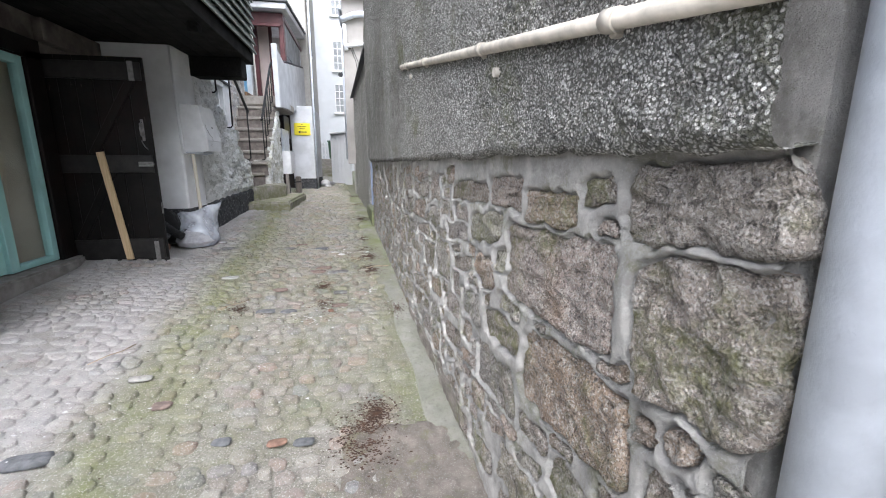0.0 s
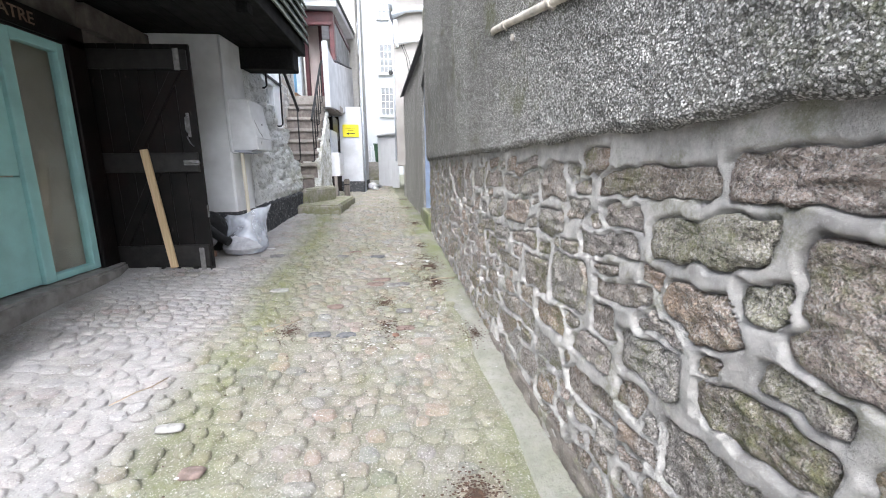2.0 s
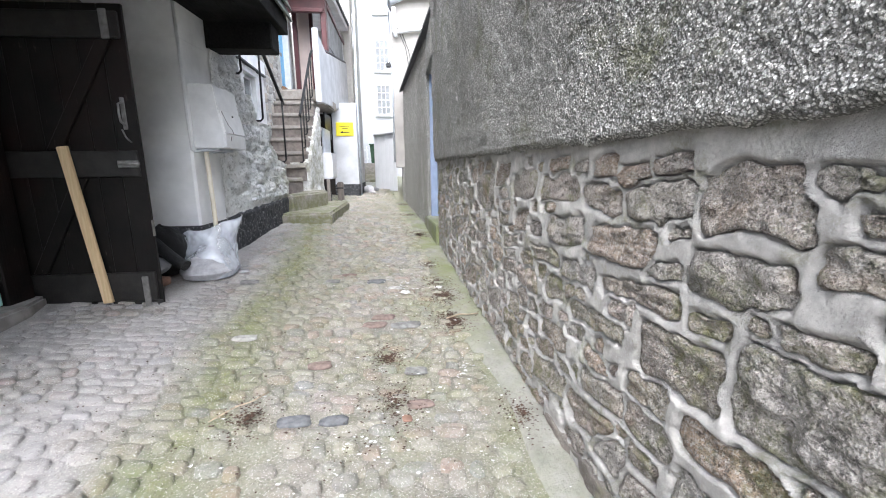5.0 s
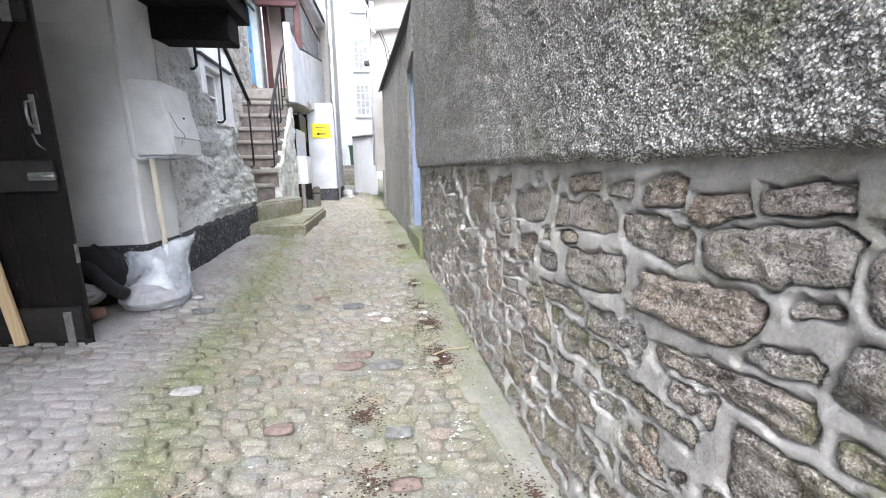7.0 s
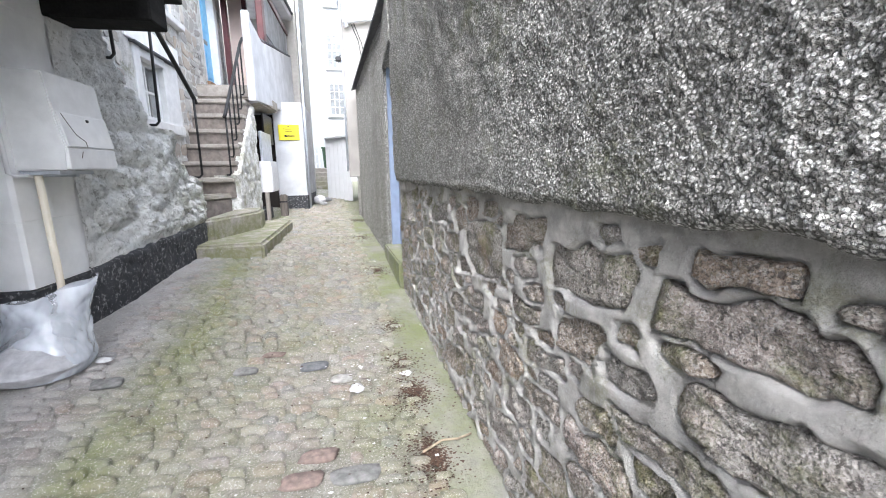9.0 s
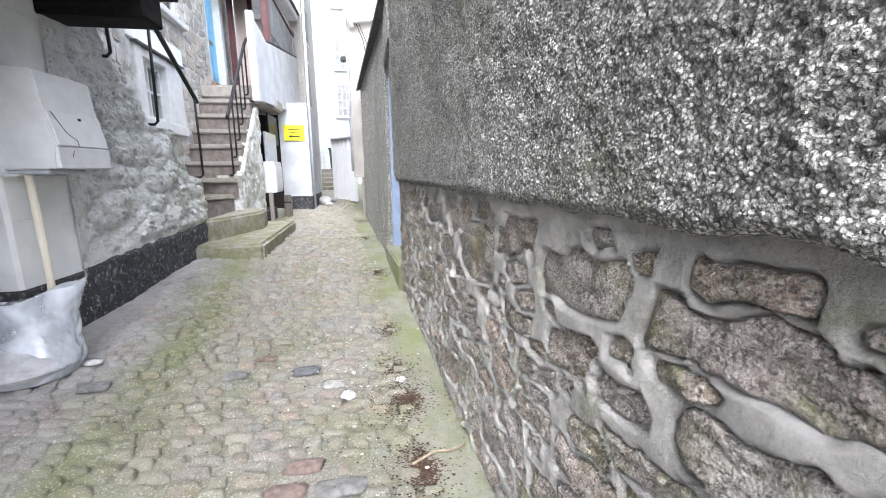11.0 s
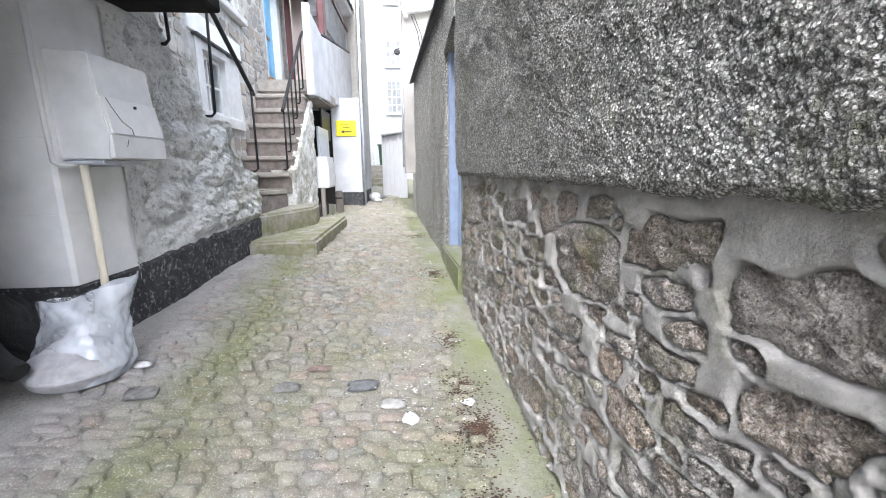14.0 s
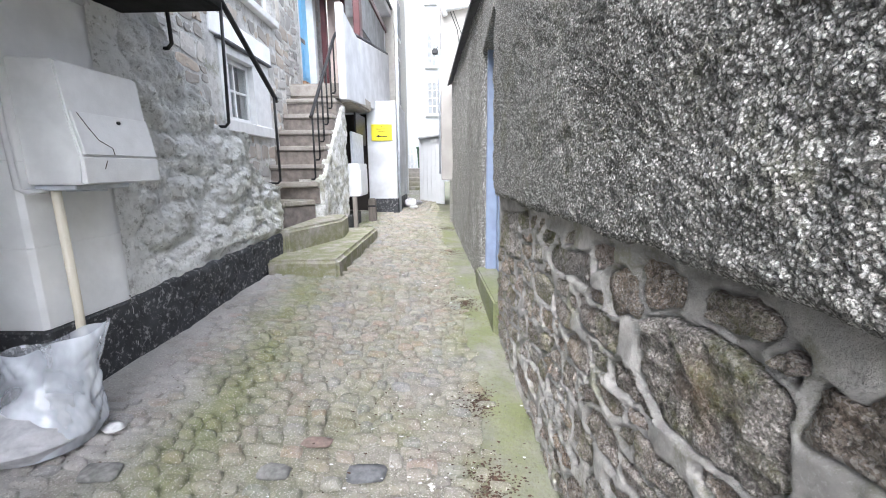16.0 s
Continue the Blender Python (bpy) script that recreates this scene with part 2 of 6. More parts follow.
def make_plinth():
    k = Mat("black_painted_plinth", 0.8)
    c = k.mix(k.ramp(k.noise(8, 5), 0.3, 0.7), (0.022, 0.023, 0.026), (0.05, 0.052, 0.058))
    c = k.mix(k.calc("MULTIPLY", k.ramp(k.noise(26, 8, 0.8), 0.54, 0.60), 0.7), c, (0.34, 0.34, 0.34))
    k.colour(c)
    return k.bump(k.noise(18, 5), 0.012).m


def make_step():
    k = Mat("worn_granite_step", 0.85)
    c = k.mix(k.ramp(k.noise(9, 6, 0.65), 0.3, 0.7), (0.25, 0.225, 0.20), (0.40, 0.37, 0.335))
    low = k.calc("MULTIPLY", k.ramp(k.axis(2), 1.3, 0.5), k.ramp(k.noise(6, 6, 0.7, None, 4.0), 0.36, 0.56))
    c = k.mix(k.calc("MULTIPLY", low, 0.75), c, (0.15, 0.16, 0.055))
    c = k.mix(k.ramp(k.noise(90, 3, 0.7), 0.6, 0.8), c, (0.56, 0.53, 0.48))
    k.colour(c)
    return k.bump(k.noise(14, 5), 0.01).bump(k.noise(130, 3), 0.002).m


def make_film():
    k = Mat("clear_polythene", 0.10)
    k.b.inputs["Base Color"].default_value = (0.74, 0.78, 0.86, 1)
    k.b.inputs["Specular IOR Level"].default_value = 1.0
    streak = k.ramp(k.noise(3.5, 3, 0.5, (1.0, 2.2, 0.8)), 0.42, 0.66)
    k.value(k.b.inputs["Alpha"], k.calc("ADD", k.calc("MULTIPLY", streak, 0.42), 0.27))
    return k.bump(k.noise(6, 3, 0.45, (1.0, 2.2, 0.8)), 0.03).m


def make_glass(name="window_glass"):
    k = Mat(name, 0.03)
    k.b.inputs["Transmission Weight"].default_value = 1.0
    k.b.inputs["IOR"].default_value = 1.45
    k.colour((0.93, 0.96, 0.96))
    return k.m


def make_shingle():
    k = Mat("greenish_weathered_boards", 0.8)
    c = k.mix(k.ramp(k.noise(3, 5, 0.6, (1, 6, 6)), 0.35, 0.65), (0.10, 0.115, 0.10), (0.185, 0.20, 0.175))
    k.colour(k.mix(k.calc("MULTIPLY", k.ramp(k.noise(5, 5, 0.7), 0.55, 0.75), 0.5), c, (0.10, 0.13, 0.05)))
    return k.bump(k.noise(8, 5, 0.6, (1, 8, 8)), 0.003).m


GRANITE, MORTAR = make_granite(), make_mortar()
PEBBLE = make_pebbledash("pebbledash_render", (0.80, 0.785, 0.745), (0.10, 0.095, 0.083), 0.6, 0.72, 145)
PEBBLE_FINE = make_pebbledash("fine_pebbledash", (0.74, 0.715, 0.67), (0.14, 0.135, 0.12), 0.3, 0.70, 75)
BED, COBBLE, COBBLE_FAR, GUTTER = make_ground("cobble_bedding", "bed"), make_ground("worn_cobble", "piece"), make_ground("worn_cobble_far", "far"), make_gutter()
WASH, HOUSE_STONE = make_whitewash(), make_houserubble()
HOUSE_MORTAR = make_mortar("pale_lime_mortar", (0.52, 0.51, 0.49), (0.68, 0.67, 0.65))
WHITE_WALL = plain("white_masonry_paint", (0.86, 0.865, 0.875), 0.8, 0, 0.12, 3.0, 0.002)
# darker copy of the white masonry paint: porch shade put into the colour
WHITE_SHADE = plain("shaded_white_paint", (0.59, 0.60, 0.625), 0.8, 0, 0.15, 3.0, 0.002)
WHITE_PAINT = plain("white_gloss_paint", (0.70, 0.70, 0.70), 0.45, 0, 0.1)
WHITE_FAR = plain("bright_white_render", (0.56, 0.57, 0.585), 0.8, 0, 0.06, 1.5, 0.003)
BOX_WHITE = plain("white_plastic", (0.74, 0.745, 0.76), 0.45, 0, 0.08)
CREAM_PIPE = plain("cream_pipe_paint", (0.50, 0.455, 0.39), 0.55, 0, 0.3, 14)
GREY_PIPE = plain("grey_pipe_paint", (0.54, 0.57, 0.63), 0.4, 0, 0.15, 10)
WORN_BLACK = plain("scuffed_black_paint", (0.015, 0.013, 0.012), 0.5, 0, 0.6, 14, 0.002)
BLACK_PAINT, PLINTH, STEP = make_blackpaint(), make_plinth(), make_step()
TEAL = plain("turquoise_paint", (0.41, 0.71, 0.69), 0.42, 0, 0.10, 5)
BLUE = plain("sky_blue_door_paint", (0.20, 0.50, 0.78), 0.4, 0, 0.10, 5)
SLATE_BLUE = plain("blue_grey_paint", (0.27, 0.33, 0.46), 0.6, 0, 0.18, 5)
MAROON = plain("maroon_paint", (0.085, 0.022, 0.025), 0.45, 0, 0.2, 6)
PINKISH = plain("pale_pink_plaster", (0.62, 0.52, 0.48), 0.8, 0, 0.1, 3)
IRON = plain("black_iron", (0.018, 0.018, 0.019), 0.45, 0.3, 0.3, 20)
STEEL = plain("dull_steel", (0.33, 0.32, 0.31), 0.45, 0.9, 0.3, 20)
PINE = make_timber("pale_pine_timber", (0.50, 0.36, 0.20), (0.62, 0.47, 0.29), 0.65, (30, 30, 2))
HANDLE = make_timber("cream_painted_wood", (0.68, 0.62, 0.50), (0.76, 0.71, 0.60), 0.55, (30, 30, 2))
SOFFIT = make_timber("black_soffit_boards", (0.006, 0.006, 0.006), (0.014, 0.0135, 0.013), 0.85, (24, 1.5, 24))
SOFFIT.node_tree.nodes["Principled BSDF"].inputs["Specular IOR Level"].default_value = 0.15
PLY = make_timber("pale_plaster_board", (0.62, 0.55, 0.45), (0.78, 0.72, 0.62), 0.8, (2, 2, 2))
SHINGLE, FILM, GLASS = make_shingle(), make_film(), make_glass()
BEIGE = plain("beige_render", (0.34, 0.32, 0.30), 0.85, 0, 0.18, 1.6, 0.004)
YELLOW = plain("yellow_sign_board", (0.84, 0.72, 0.03), 0.4, 0, 0.04)
INK = plain("black_ink", (0.02, 0.02, 0.02), 0.5, 0, 0.1)
LETTER = plain("pale_sign_lettering", (0.22, 0.15, 0.11), 0.6, 0, 0.15)
GREEN_BIN = plain("green_plastic", (0.05, 0.11, 0.06), 0.5, 0, 0.1)
BLACK_BAG = plain("black_polythene", (0.007, 0.007, 0.0075), 0.6, 0, 0.3, 12, 0.01)
GREY_BAG = plain("grey_woven_sack", (0.30, 0.30, 0.31), 0.7, 0, 0.25, 10, 0.01)
SAND = plain("grey_sand", (0.42, 0.42, 0.44), 0.95, 0, 0.2, 20, 0.006)
SLATE = plain("dark_slate", (0.07, 0.072, 0.078), 0.6, 0, 0.25, 6, 0.003)
LEAF = plain("dead_leaf", (0.075, 0.042, 0.026), 0.85, 0, 0.5, 60)
TWIG = plain("dry_twig", (0.36, 0.29, 0.21), 0.85, 0, 0.3, 40)
PALE_LITTER = plain("pale_spilt_plaster", (0.66, 0.66, 0.66), 0.85, 0, 0.15, 30, 0.003)
# mottled dark brown plaster for the wall head and beam end
BROWN_PLASTER = plain("dark_brown_plaster", (0.15, 0.13, 0.115), 0.9, 0, 0.45, 6, 0.006)
# near-black colour that paints in the gloom of unlit rooms and recesses
SHADE_DARK = plain("painted_deep_shade", (0.03, 0.025, 0.022), 0.9)
FOOTING = make_mortar("brown_foot_render", (0.15, 0.13, 0.11), (0.25, 0.22, 0.19))
DIRTY = plain("dirty_concrete", (0.29, 0.275, 0.26), 0.9, 0, 0.3, 9, 0.004)
# grey-brown risers: dirt, plus shade under the nosings put into the colour
RISER = plain("shaded_dirty_riser", (0.23, 0.20, 0.18), 0.9, 0, 0.3, 12, 0.006)
CURTAIN = plain("grey_window_blind", (0.27, 0.28, 0.29), 0.8, 0, 0.25, 4)


# ---- building helpers ----
def part(name, bm, material, parent=None, label=""):
    me = bpy.data.meshes.new(name)
    bm.to_mesh(me)
    bm.free()
    return dress(name, me, material, parent, label)


def dress(name, me, material, parent=None, label=""):
    me.materials.append(material)
    ob = new(name, me)
    if parent:
        ob.parent = parent
        ob.matrix_parent_inverse = parent.matrix_world.inverted()
    if label:
        ob["label"] = label
    return ob


def root(name, at, label, category, group="", kind=""):
    ob = new(name)
    ob.empty_display_size = 0.1
    ob.matrix_world = Matrix.Translation(at)
    bpy.context.view_layer.update()
    return tagged(ob, label, category, group, kind)


def block(x0, x1, y0, y1, z0, z1, bevel=0.004, m=None, seg=1):
    """A box with softened edges; m places it."""
    bm = bmesh.new()
    bmesh.ops.create_cube(bm, size=1, matrix=Matrix.Translation(((x0 + x1) / 2, (y0 + y1) / 2, (z0 + z1) / 2)) @ Matrix.Diagonal((x1 - x0, y1 - y0, z1 - z0, 1)))
    if bevel:
        bmesh.ops.bevel(bm, geom=bm.edges[:], offset=bevel, segments=seg, affect="EDGES")
    if m is not None:
        bm.transform(m)
    return bm


def joined(*bms):
    out = bmesh.new()
    for b in bms:
        me = bpy.data.meshes.new("tmp")
        b.to_mesh(me)
        b.free()
        out.from_mesh(me)
        bpy.data.meshes.remove(me)
    return out


def prism(points, way, bevel=0.0, seg=1):
    """A flat outline pushed along way."""
    bm = bmesh.new()
    f = bm.faces.new([bm.verts.new(p) for p in points])
    ext = bmesh.ops.extrude_face_region(bm, geom=[f])
    bmesh.ops.translate(bm, vec=way, verts=[v for v in ext["geom"] if isinstance(v, bmesh.types.BMVert)])
    bmesh.ops.recalc_face_normals(bm, faces=bm.faces[:])
    if bevel:
        bmesh.ops.bevel(bm, geom=bm.edges[:], offset=bevel, segments=seg, affect="EDGES")
    return bm


def tube(points, r, n=10):
    """A round bar along a line of points, with closed ends."""
    bm = bmesh.new()
    pts = [Vector(p) for p in points]
    rings = []
    for i, p in enumerate(pts):
        d = (pts[min(i + 1, len(pts) - 1)] - pts[max(i - 1, 0)]).normalized()
        u = d.orthogonal().normalized() if not rings else (u - d * u.dot(d)).normalized()
        v = d.cross(u)
        rings.append([bm.verts.new(p + r * (math.cos(2 * math.pi * k / n) * u + math.sin(2 * math.pi * k / n) * v)) for k in range(n)])
    for a, b in zip(rings, rings[1:]):
        for k in range(n):
            bm.faces.new((a[k], a[(k + 1) % n], b[(k + 1) % n], b[k])).smooth = True
    bm.faces.new(rings[0][::-1])
    bm.faces.new(rings[-1])
    return bm


def sheet(name, P, material, parent=None, label="", smooth=True):
    """A mesh over a grid of points (rows, columns, 3)."""
    r, c = P.shape[:2]
    i = (np.arange(r - 1)[:, None] * c + np.arange(c - 1)).ravel()
    quads = np.stack([i, i + 1, i + c + 1, i + c], 1)
    me = bpy.data.meshes.new(name)
    me.vertices.add(r * c)
    me.vertices.foreach_set("co", P.reshape(-1).astype(np.float32))
    me.loops.add(len(quads) * 4)
    me.loops.foreach_set("vertex_index", quads.ravel().astype(np.int32))
    me.polygons.add(len(quads))
    me.polygons.foreach_set("loop_start", (np.arange(len(quads)) * 4).astype(np.int32))
    if smooth:
        me.polygons.foreach_set("use_smooth", np.ones(len(quads), bool))
    me.update(calc_edges=True)
    return dress(name, me, material, parent, label)


def hash2(i, j, k=0):
    h = np.sin(i * 127.1 + j * 311.7 + k * 74.7) * 43758.5453
    return h - np.floor(h)


def lumps(u, v, size, seed=0, fill=0.75):
    """Round lumps of about that size strewn over a surface: heights from 0 to 1."""
    u, v = u / size, v / size
    iu, iv = np.floor(u), np.floor(v)
    out = np.zeros_like(u)
    for a in (-1, 0, 1):
        for b in (-1, 0, 1):
            ci, cj = iu + a, iv + b
            cu, cv = ci + hash2(ci, cj, seed), cj + hash2(ci, cj, seed + 1)
            rad = 0.45 + 0.4 * hash2(ci, cj, seed + 2)
            d = np.hypot(u - cu, v - cv) / rad
            h = np.sqrt(np.clip(1 - d * d, 0, 1)) * (0.5 + 0.5 * hash2(ci, cj, seed + 4)) * (hash2(ci, cj, seed + 3) < fill)
            out = np.maximum(out, h)
    return out


def waves(u, v, size, seed=0):
    """Smooth value noise from 0 to 1."""
    u, v = u / size, v / size
    iu, iv = np.floor(u), np.floor(v)
    fu, fv = u - iu, v - iv
    fu, fv = fu * fu * (3 - 2 * fu), fv * fv * (3 - 2 * fv)
    a, b = hash2(iu, iv, seed), hash2(iu + 1, iv, seed)
    c, d = hash2(iu, iv + 1, seed), hash2(iu + 1, iv + 1, seed)
    return (a * (1 - fu) + b * fu) * (1 - fv) + (c * (1 - fu) + d * fu) * fv


# ---- plan ----
DRIFT = 0.0685  # the lane leans this much to the left per metre


def ground_z(x, y):
    return np.interp(y, (-3, 0, 2.4, 4, 5.5, 8, 10.6, 14, 18, 24, 80), (-0.5, -0.3, -0.15, -0.02, 0.09, 0.285, 0.31, 0.38, 0.5, 0.7, 2.0)) - 0.06 * (np.clip(x, -3.2, 1.2) + 0.8)


def right_x(y):
    return 0.62 - DRIFT * y


def left_x(y):
    return -2.255 + 0.05 * (y - 5.9)


# ---- ground ----
gx = np.concatenate([np.linspace(-60, -4, 8), np.linspace(-3.4, 1.2, 47), np.linspace(2, 60, 8)])
gy = np.concatenate([np.linspace(-40, -3, 6), np.linspace(-2.5, 20, 180), np.linspace(22, 140, 12)])
GX, GY = np.meshgrid(gx, gy)
GZ = ground_z(GX, GY) + 0.02 * (waves(GX, GY, 0.5, 3) - 0.5) - 0.010
ground = tagged(sheet("ground", np.stack([GX, GY, GZ], 2), BED), "grey mossy bedding of a cobbled lane", "ground", kind="structure")

# gutter strip of smooth concrete along the foot of the granite wall
sy = np.linspace(1.75, 12.0, 160)
edge = 0.085 + 0.03 * np.sin(sy * 2.1) + 0.02 * np.sin(sy * 5.3) + np.interp(sy, (1.75, 2.75, 4.2, 5, 12), (0.16, 0.10, 0.07, -0.0, -0.02))
x0 = right_x(sy) - 0.30 + (edge - 0.085) + 0.02
cols = [x0, x0 + 0.03, x0 + 0.12, x0 + 0.2, right_x(sy) + 0.05]
P = np.stack([np.stack([c, sy, ground_z(c, sy) + h + 0.012 * waves(c, sy, 0.3, 5)], 1) for c, h in zip(cols, (-0.02, 0.008, 0.014, 0.012, 0.004))], 0)
tagged(sheet("gutter_strip", P, GUTTER), "smooth green-stained concrete strip along the wall foot", "gutter", kind="structure")


# bare earth where the strip ends, in the corner by the wall
EU, EV = np.meshgrid(np.linspace(0, 1, 70), np.linspace(0.5, 2.12, 90))
rim = np.minimum.reduce([EU, 0.35 + 0 * EU, (2.12 - EV) * 2.0])
EX = right_x(EV) + 0.02 - (1 - EU) * (0.62 + 0.25 * waves(EV, EV, 0.3, 12))
EH = np.clip(rim * 6, 0, 1) * (0.026 + 0.016 * waves(EX, EV, 0.14, 14) + 0.010 * lumps(EX, EV, 0.05, 15, 0.5)) - 0.02
tagged(sheet("earth_patch", np.stack([EX, EV, ground_z(EX, EV) + EH], 2), FOOTING), "bare brown earth in the corner by the wall", "ground", kind="structure")

# ---- rubble walls ----
def warp(u, v):
    """The waver of the courses."""
    du = 0.08 * (waves(u, v, 0.33, 51) - 0.5) + 0.055 * (waves(u, v, 0.13, 52) - 0.5)
    dv = 0.085 * (waves(u, v, 0.36, 53) - 0.5) + 0.045 * (waves(u, v, 0.12, 54) - 0.5)
    return u + du, v + dv


def rubble_plan(u0, u1, v0, v1, area, rnd):
    """Random rubble: a stretch of wall split again and again into stones of about that area."""
    done, todo = [], [(u0, u1, v0, v1)]
    while todo:
        a, b, c, d = todo.pop()
        w, h = b - a, d - c
        if min(w, h) < 0.05:
            done.append((a, b, c, d))
            continue
        big = area((a + b) / 2) * rnd.uniform(0.45, 1.7)
        if w * h < big and w < 3.2 * h and h < 1.5 * w:
            done.append((a, b, c, d))
        elif w > h * rnd.uniform(1.0, 1.9):
            m = a + w * rnd.uniform(0.34, 0.66)
            todo += [(a, m, c, d), (m, b, c, d)]
        else:
            m = c + h * rnd.uniform(0.36, 0.64)
            todo += [(a, b, c, m), (a, b, m, d)]
    return done


def knock(a, b, c, d):
    """How far the corners of a stone are knocked off."""
    return min(b - a, d - c) * (0.08 + 0.27 * float(hash2(np.float64(a * 7), np.float64(c * 9))))


def stone_mesh(rect, place, depth, gap, rnd):
    """One roughly squared stone: knocked corners, rim set in the joint, a rough pushed-out face."""
    a, b, c, d = rect
    g = [gap * rnd.uniform(0.7, 1.5) for _ in range(4)]
    a, b, c, d = a + g[0], b - g[1], c + g[2], d - g[3]
    w, h = b - a, d - c
    k = [knock(*rect) * rnd.uniform(0.6, 1.2) for _ in range(4)]
    poly = []
    for (x, y, sx, sy), q in zip(((a, c, 1, 1), (b, c, -1, 1), (b, d, -1, -1), (a, d, 1, -1)), k):
        ends = [(x, y + sy * q), (x + sx * q * 0.3, y + sy * q * 0.3), (x + sx * q, y)]
        poly += ends if sx * sy > 0 else ends[::-1]
        nxt = {(1, 1): (a + w * rnd.uniform(0.4, 0.6), c), (-1, 1): (b, c + h * rnd.uniform(0.4, 0.6)), (-1, -1): (a + w * rnd.uniform(0.4, 0.6), d), (1, -1): (a, c + h * rnd.uniform(0.4, 0.6))}[(sx, sy)]
        poly.append(nxt)
    n = len(poly)
    poly = [(p[0] + rnd.uniform(-0.006, 0.006), p[1] + rnd.uniform(-0.006, 0.006)) for p in poly]
    cu, cv = (a + b) / 2 + rnd.uniform(-0.1, 0.1) * w, (c + d) / 2 + rnd.uniform(-0.1, 0.1) * h
    out = depth * rnd.uniform(0.45, 1.35)
    lean_u, lean_v = rnd.uniform(-1, 1), rnd.uniform(-1, 1)
    verts, faces = [], []
    off = Vector((rnd.uniform(0, 50), rnd.uniform(0, 50), 0))
    for f, hgt in ((1.0, -0.02), (0.985, 0.5 * out), (0.92, 0.9 * out), (0.62, out), (0.3, 1.05 * out)):
        for u, v in poly:
            du, dv = (u - cu) * f, (v - cv) * f
            rugged = noise.fractal(Vector((cu + du, cv + dv, 0)) * 13 + off, 0.6, 2.1, 5) * 0.010
            hh = hgt + (f < 0.99) * ((du * lean_u + dv * lean_v) * 0.10 + rugged)
            wu, wv = warp(np.float64(cu + du), np.float64(cv + dv))
            verts.append(place(float(wu), float(wv), hh))
    wu, wv = warp(np.float64(cu), np.float64(cv))
    verts.append(place(float(wu), float(wv), out))
    for r in range(4):
        for i in range(n):
            faces.append((r * n + i, r * n + (i + 1) % n, (r + 1) * n + (i + 1) % n, (r + 1) * n + i))
    for i in range(n):
        faces.append((4 * n + i, 4 * n + (i + 1) % n, 5 * n))
    me = bpy.data.meshes.new("stone")
    me.from_pydata(verts, [], faces)
    me.polygons.foreach_set("use_smooth", [True] * len(me.polygons))
    me.update()
    return me


# right-hand granite wall: rubble below, pebbledash above
Y0, Y1, ZR = 0.47, 6.97, 1.215
wall_right = root("wall_right", (right_x(3), 3, -0.3), "granite rubble wall with raised grey pointing under pebbledash", "wall", kind="structure")


def on_right(u, v, h):
    return (right_x(u) - h, u - h * DRIFT, v)


core = prism([(right_x(Y0) + 0.02, Y0, -0.6), (right_x(Y1) + 0.02, Y1, -0.6), (right_x(Y1) + 0.6, Y1, -0.6), (right_x(Y0) + 0.6, Y0, -0.6)], (0, 0, 5.2))
part("wall_core", core, MORTAR, wall_right)
rs = random.Random(11)
JOINT = 0.023
# the stones that stand out: middle along the wall, middle height, width, height
STONES_NEAR = [(0.60, 0.88, 0.28, 0.31), (0.64, 1.12, 0.34, 0.14), (1.12, 0.86, 0.60, 0.26), (1.00, 0.54, 0.52, 0.25), (1.13, 1.07, 0.28, 0.09), (1.47, 1.09, 0.30, 0.10), (1.48, 0.54, 0.32, 0.10), (1.54, 0.31, 0.40, 0.19),
               (1.66, 0.75, 0.23, 0.13), (1.69, 0.93, 0.37, 0.09), (1.84, 0.53, 0.26, 0.13), (1.86, 0.79, 0.11, 0.05), (1.90, 0.37, 0.13, 0.07), (1.92, 1.07, 0.50, 0.07), (2.01, 0.70, 0.32, 0.06),
               (2.04, 0.95, 0.22, 0.06), (2.08, 0.03, 0.15, 0.09), (2.10, 0.57, 0.16, 0.09), (2.13, 0.84, 0.36, 0.075), (2.16, 0.24, 0.34, 0.10), (2.18, 0.42, 0.27, 0.08), (2.30, 1.05, 0.12, 0.05)]
STONES_MIDDLE = [(2.33, 0.95, 0.18, 0.08), (2.40, 0.63, 0.31, 0.21), (2.54, 0.42, 0.29, 0.09), (2.55, 0.24, 0.32, 0.11), (2.59, 1.05, 0.27, 0.14), (2.60, 0.86, 0.27, 0.10), (2.66, 0.73, 0.11, 0.04),
                 (2.75, 0.58, 0.30, 0.15), (2.85, 0.42, 0.18, 0.08), (2.85, 1.14, 0.15, 0.04), (2.89, 1.02, 0.26, 0.10), (2.95, 0.73, 0.37, 0.055), (3.07, 0.87, 0.34, 0.11), (3.12, 0.29, 0.29, 0.08),
                 (3.19, 1.02, 0.24, 0.09), (3.19, 0.55, 0.36, 0.07), (3.33, 0.70, 0.28, 0.07), (3.47, 0.86, 0.30, 0.11), (3.54, 1.04, 0.34, 0.10), (3.54, 0.35, 0.28, 0.08), (3.66, 0.71, 0.31, 0.06)]
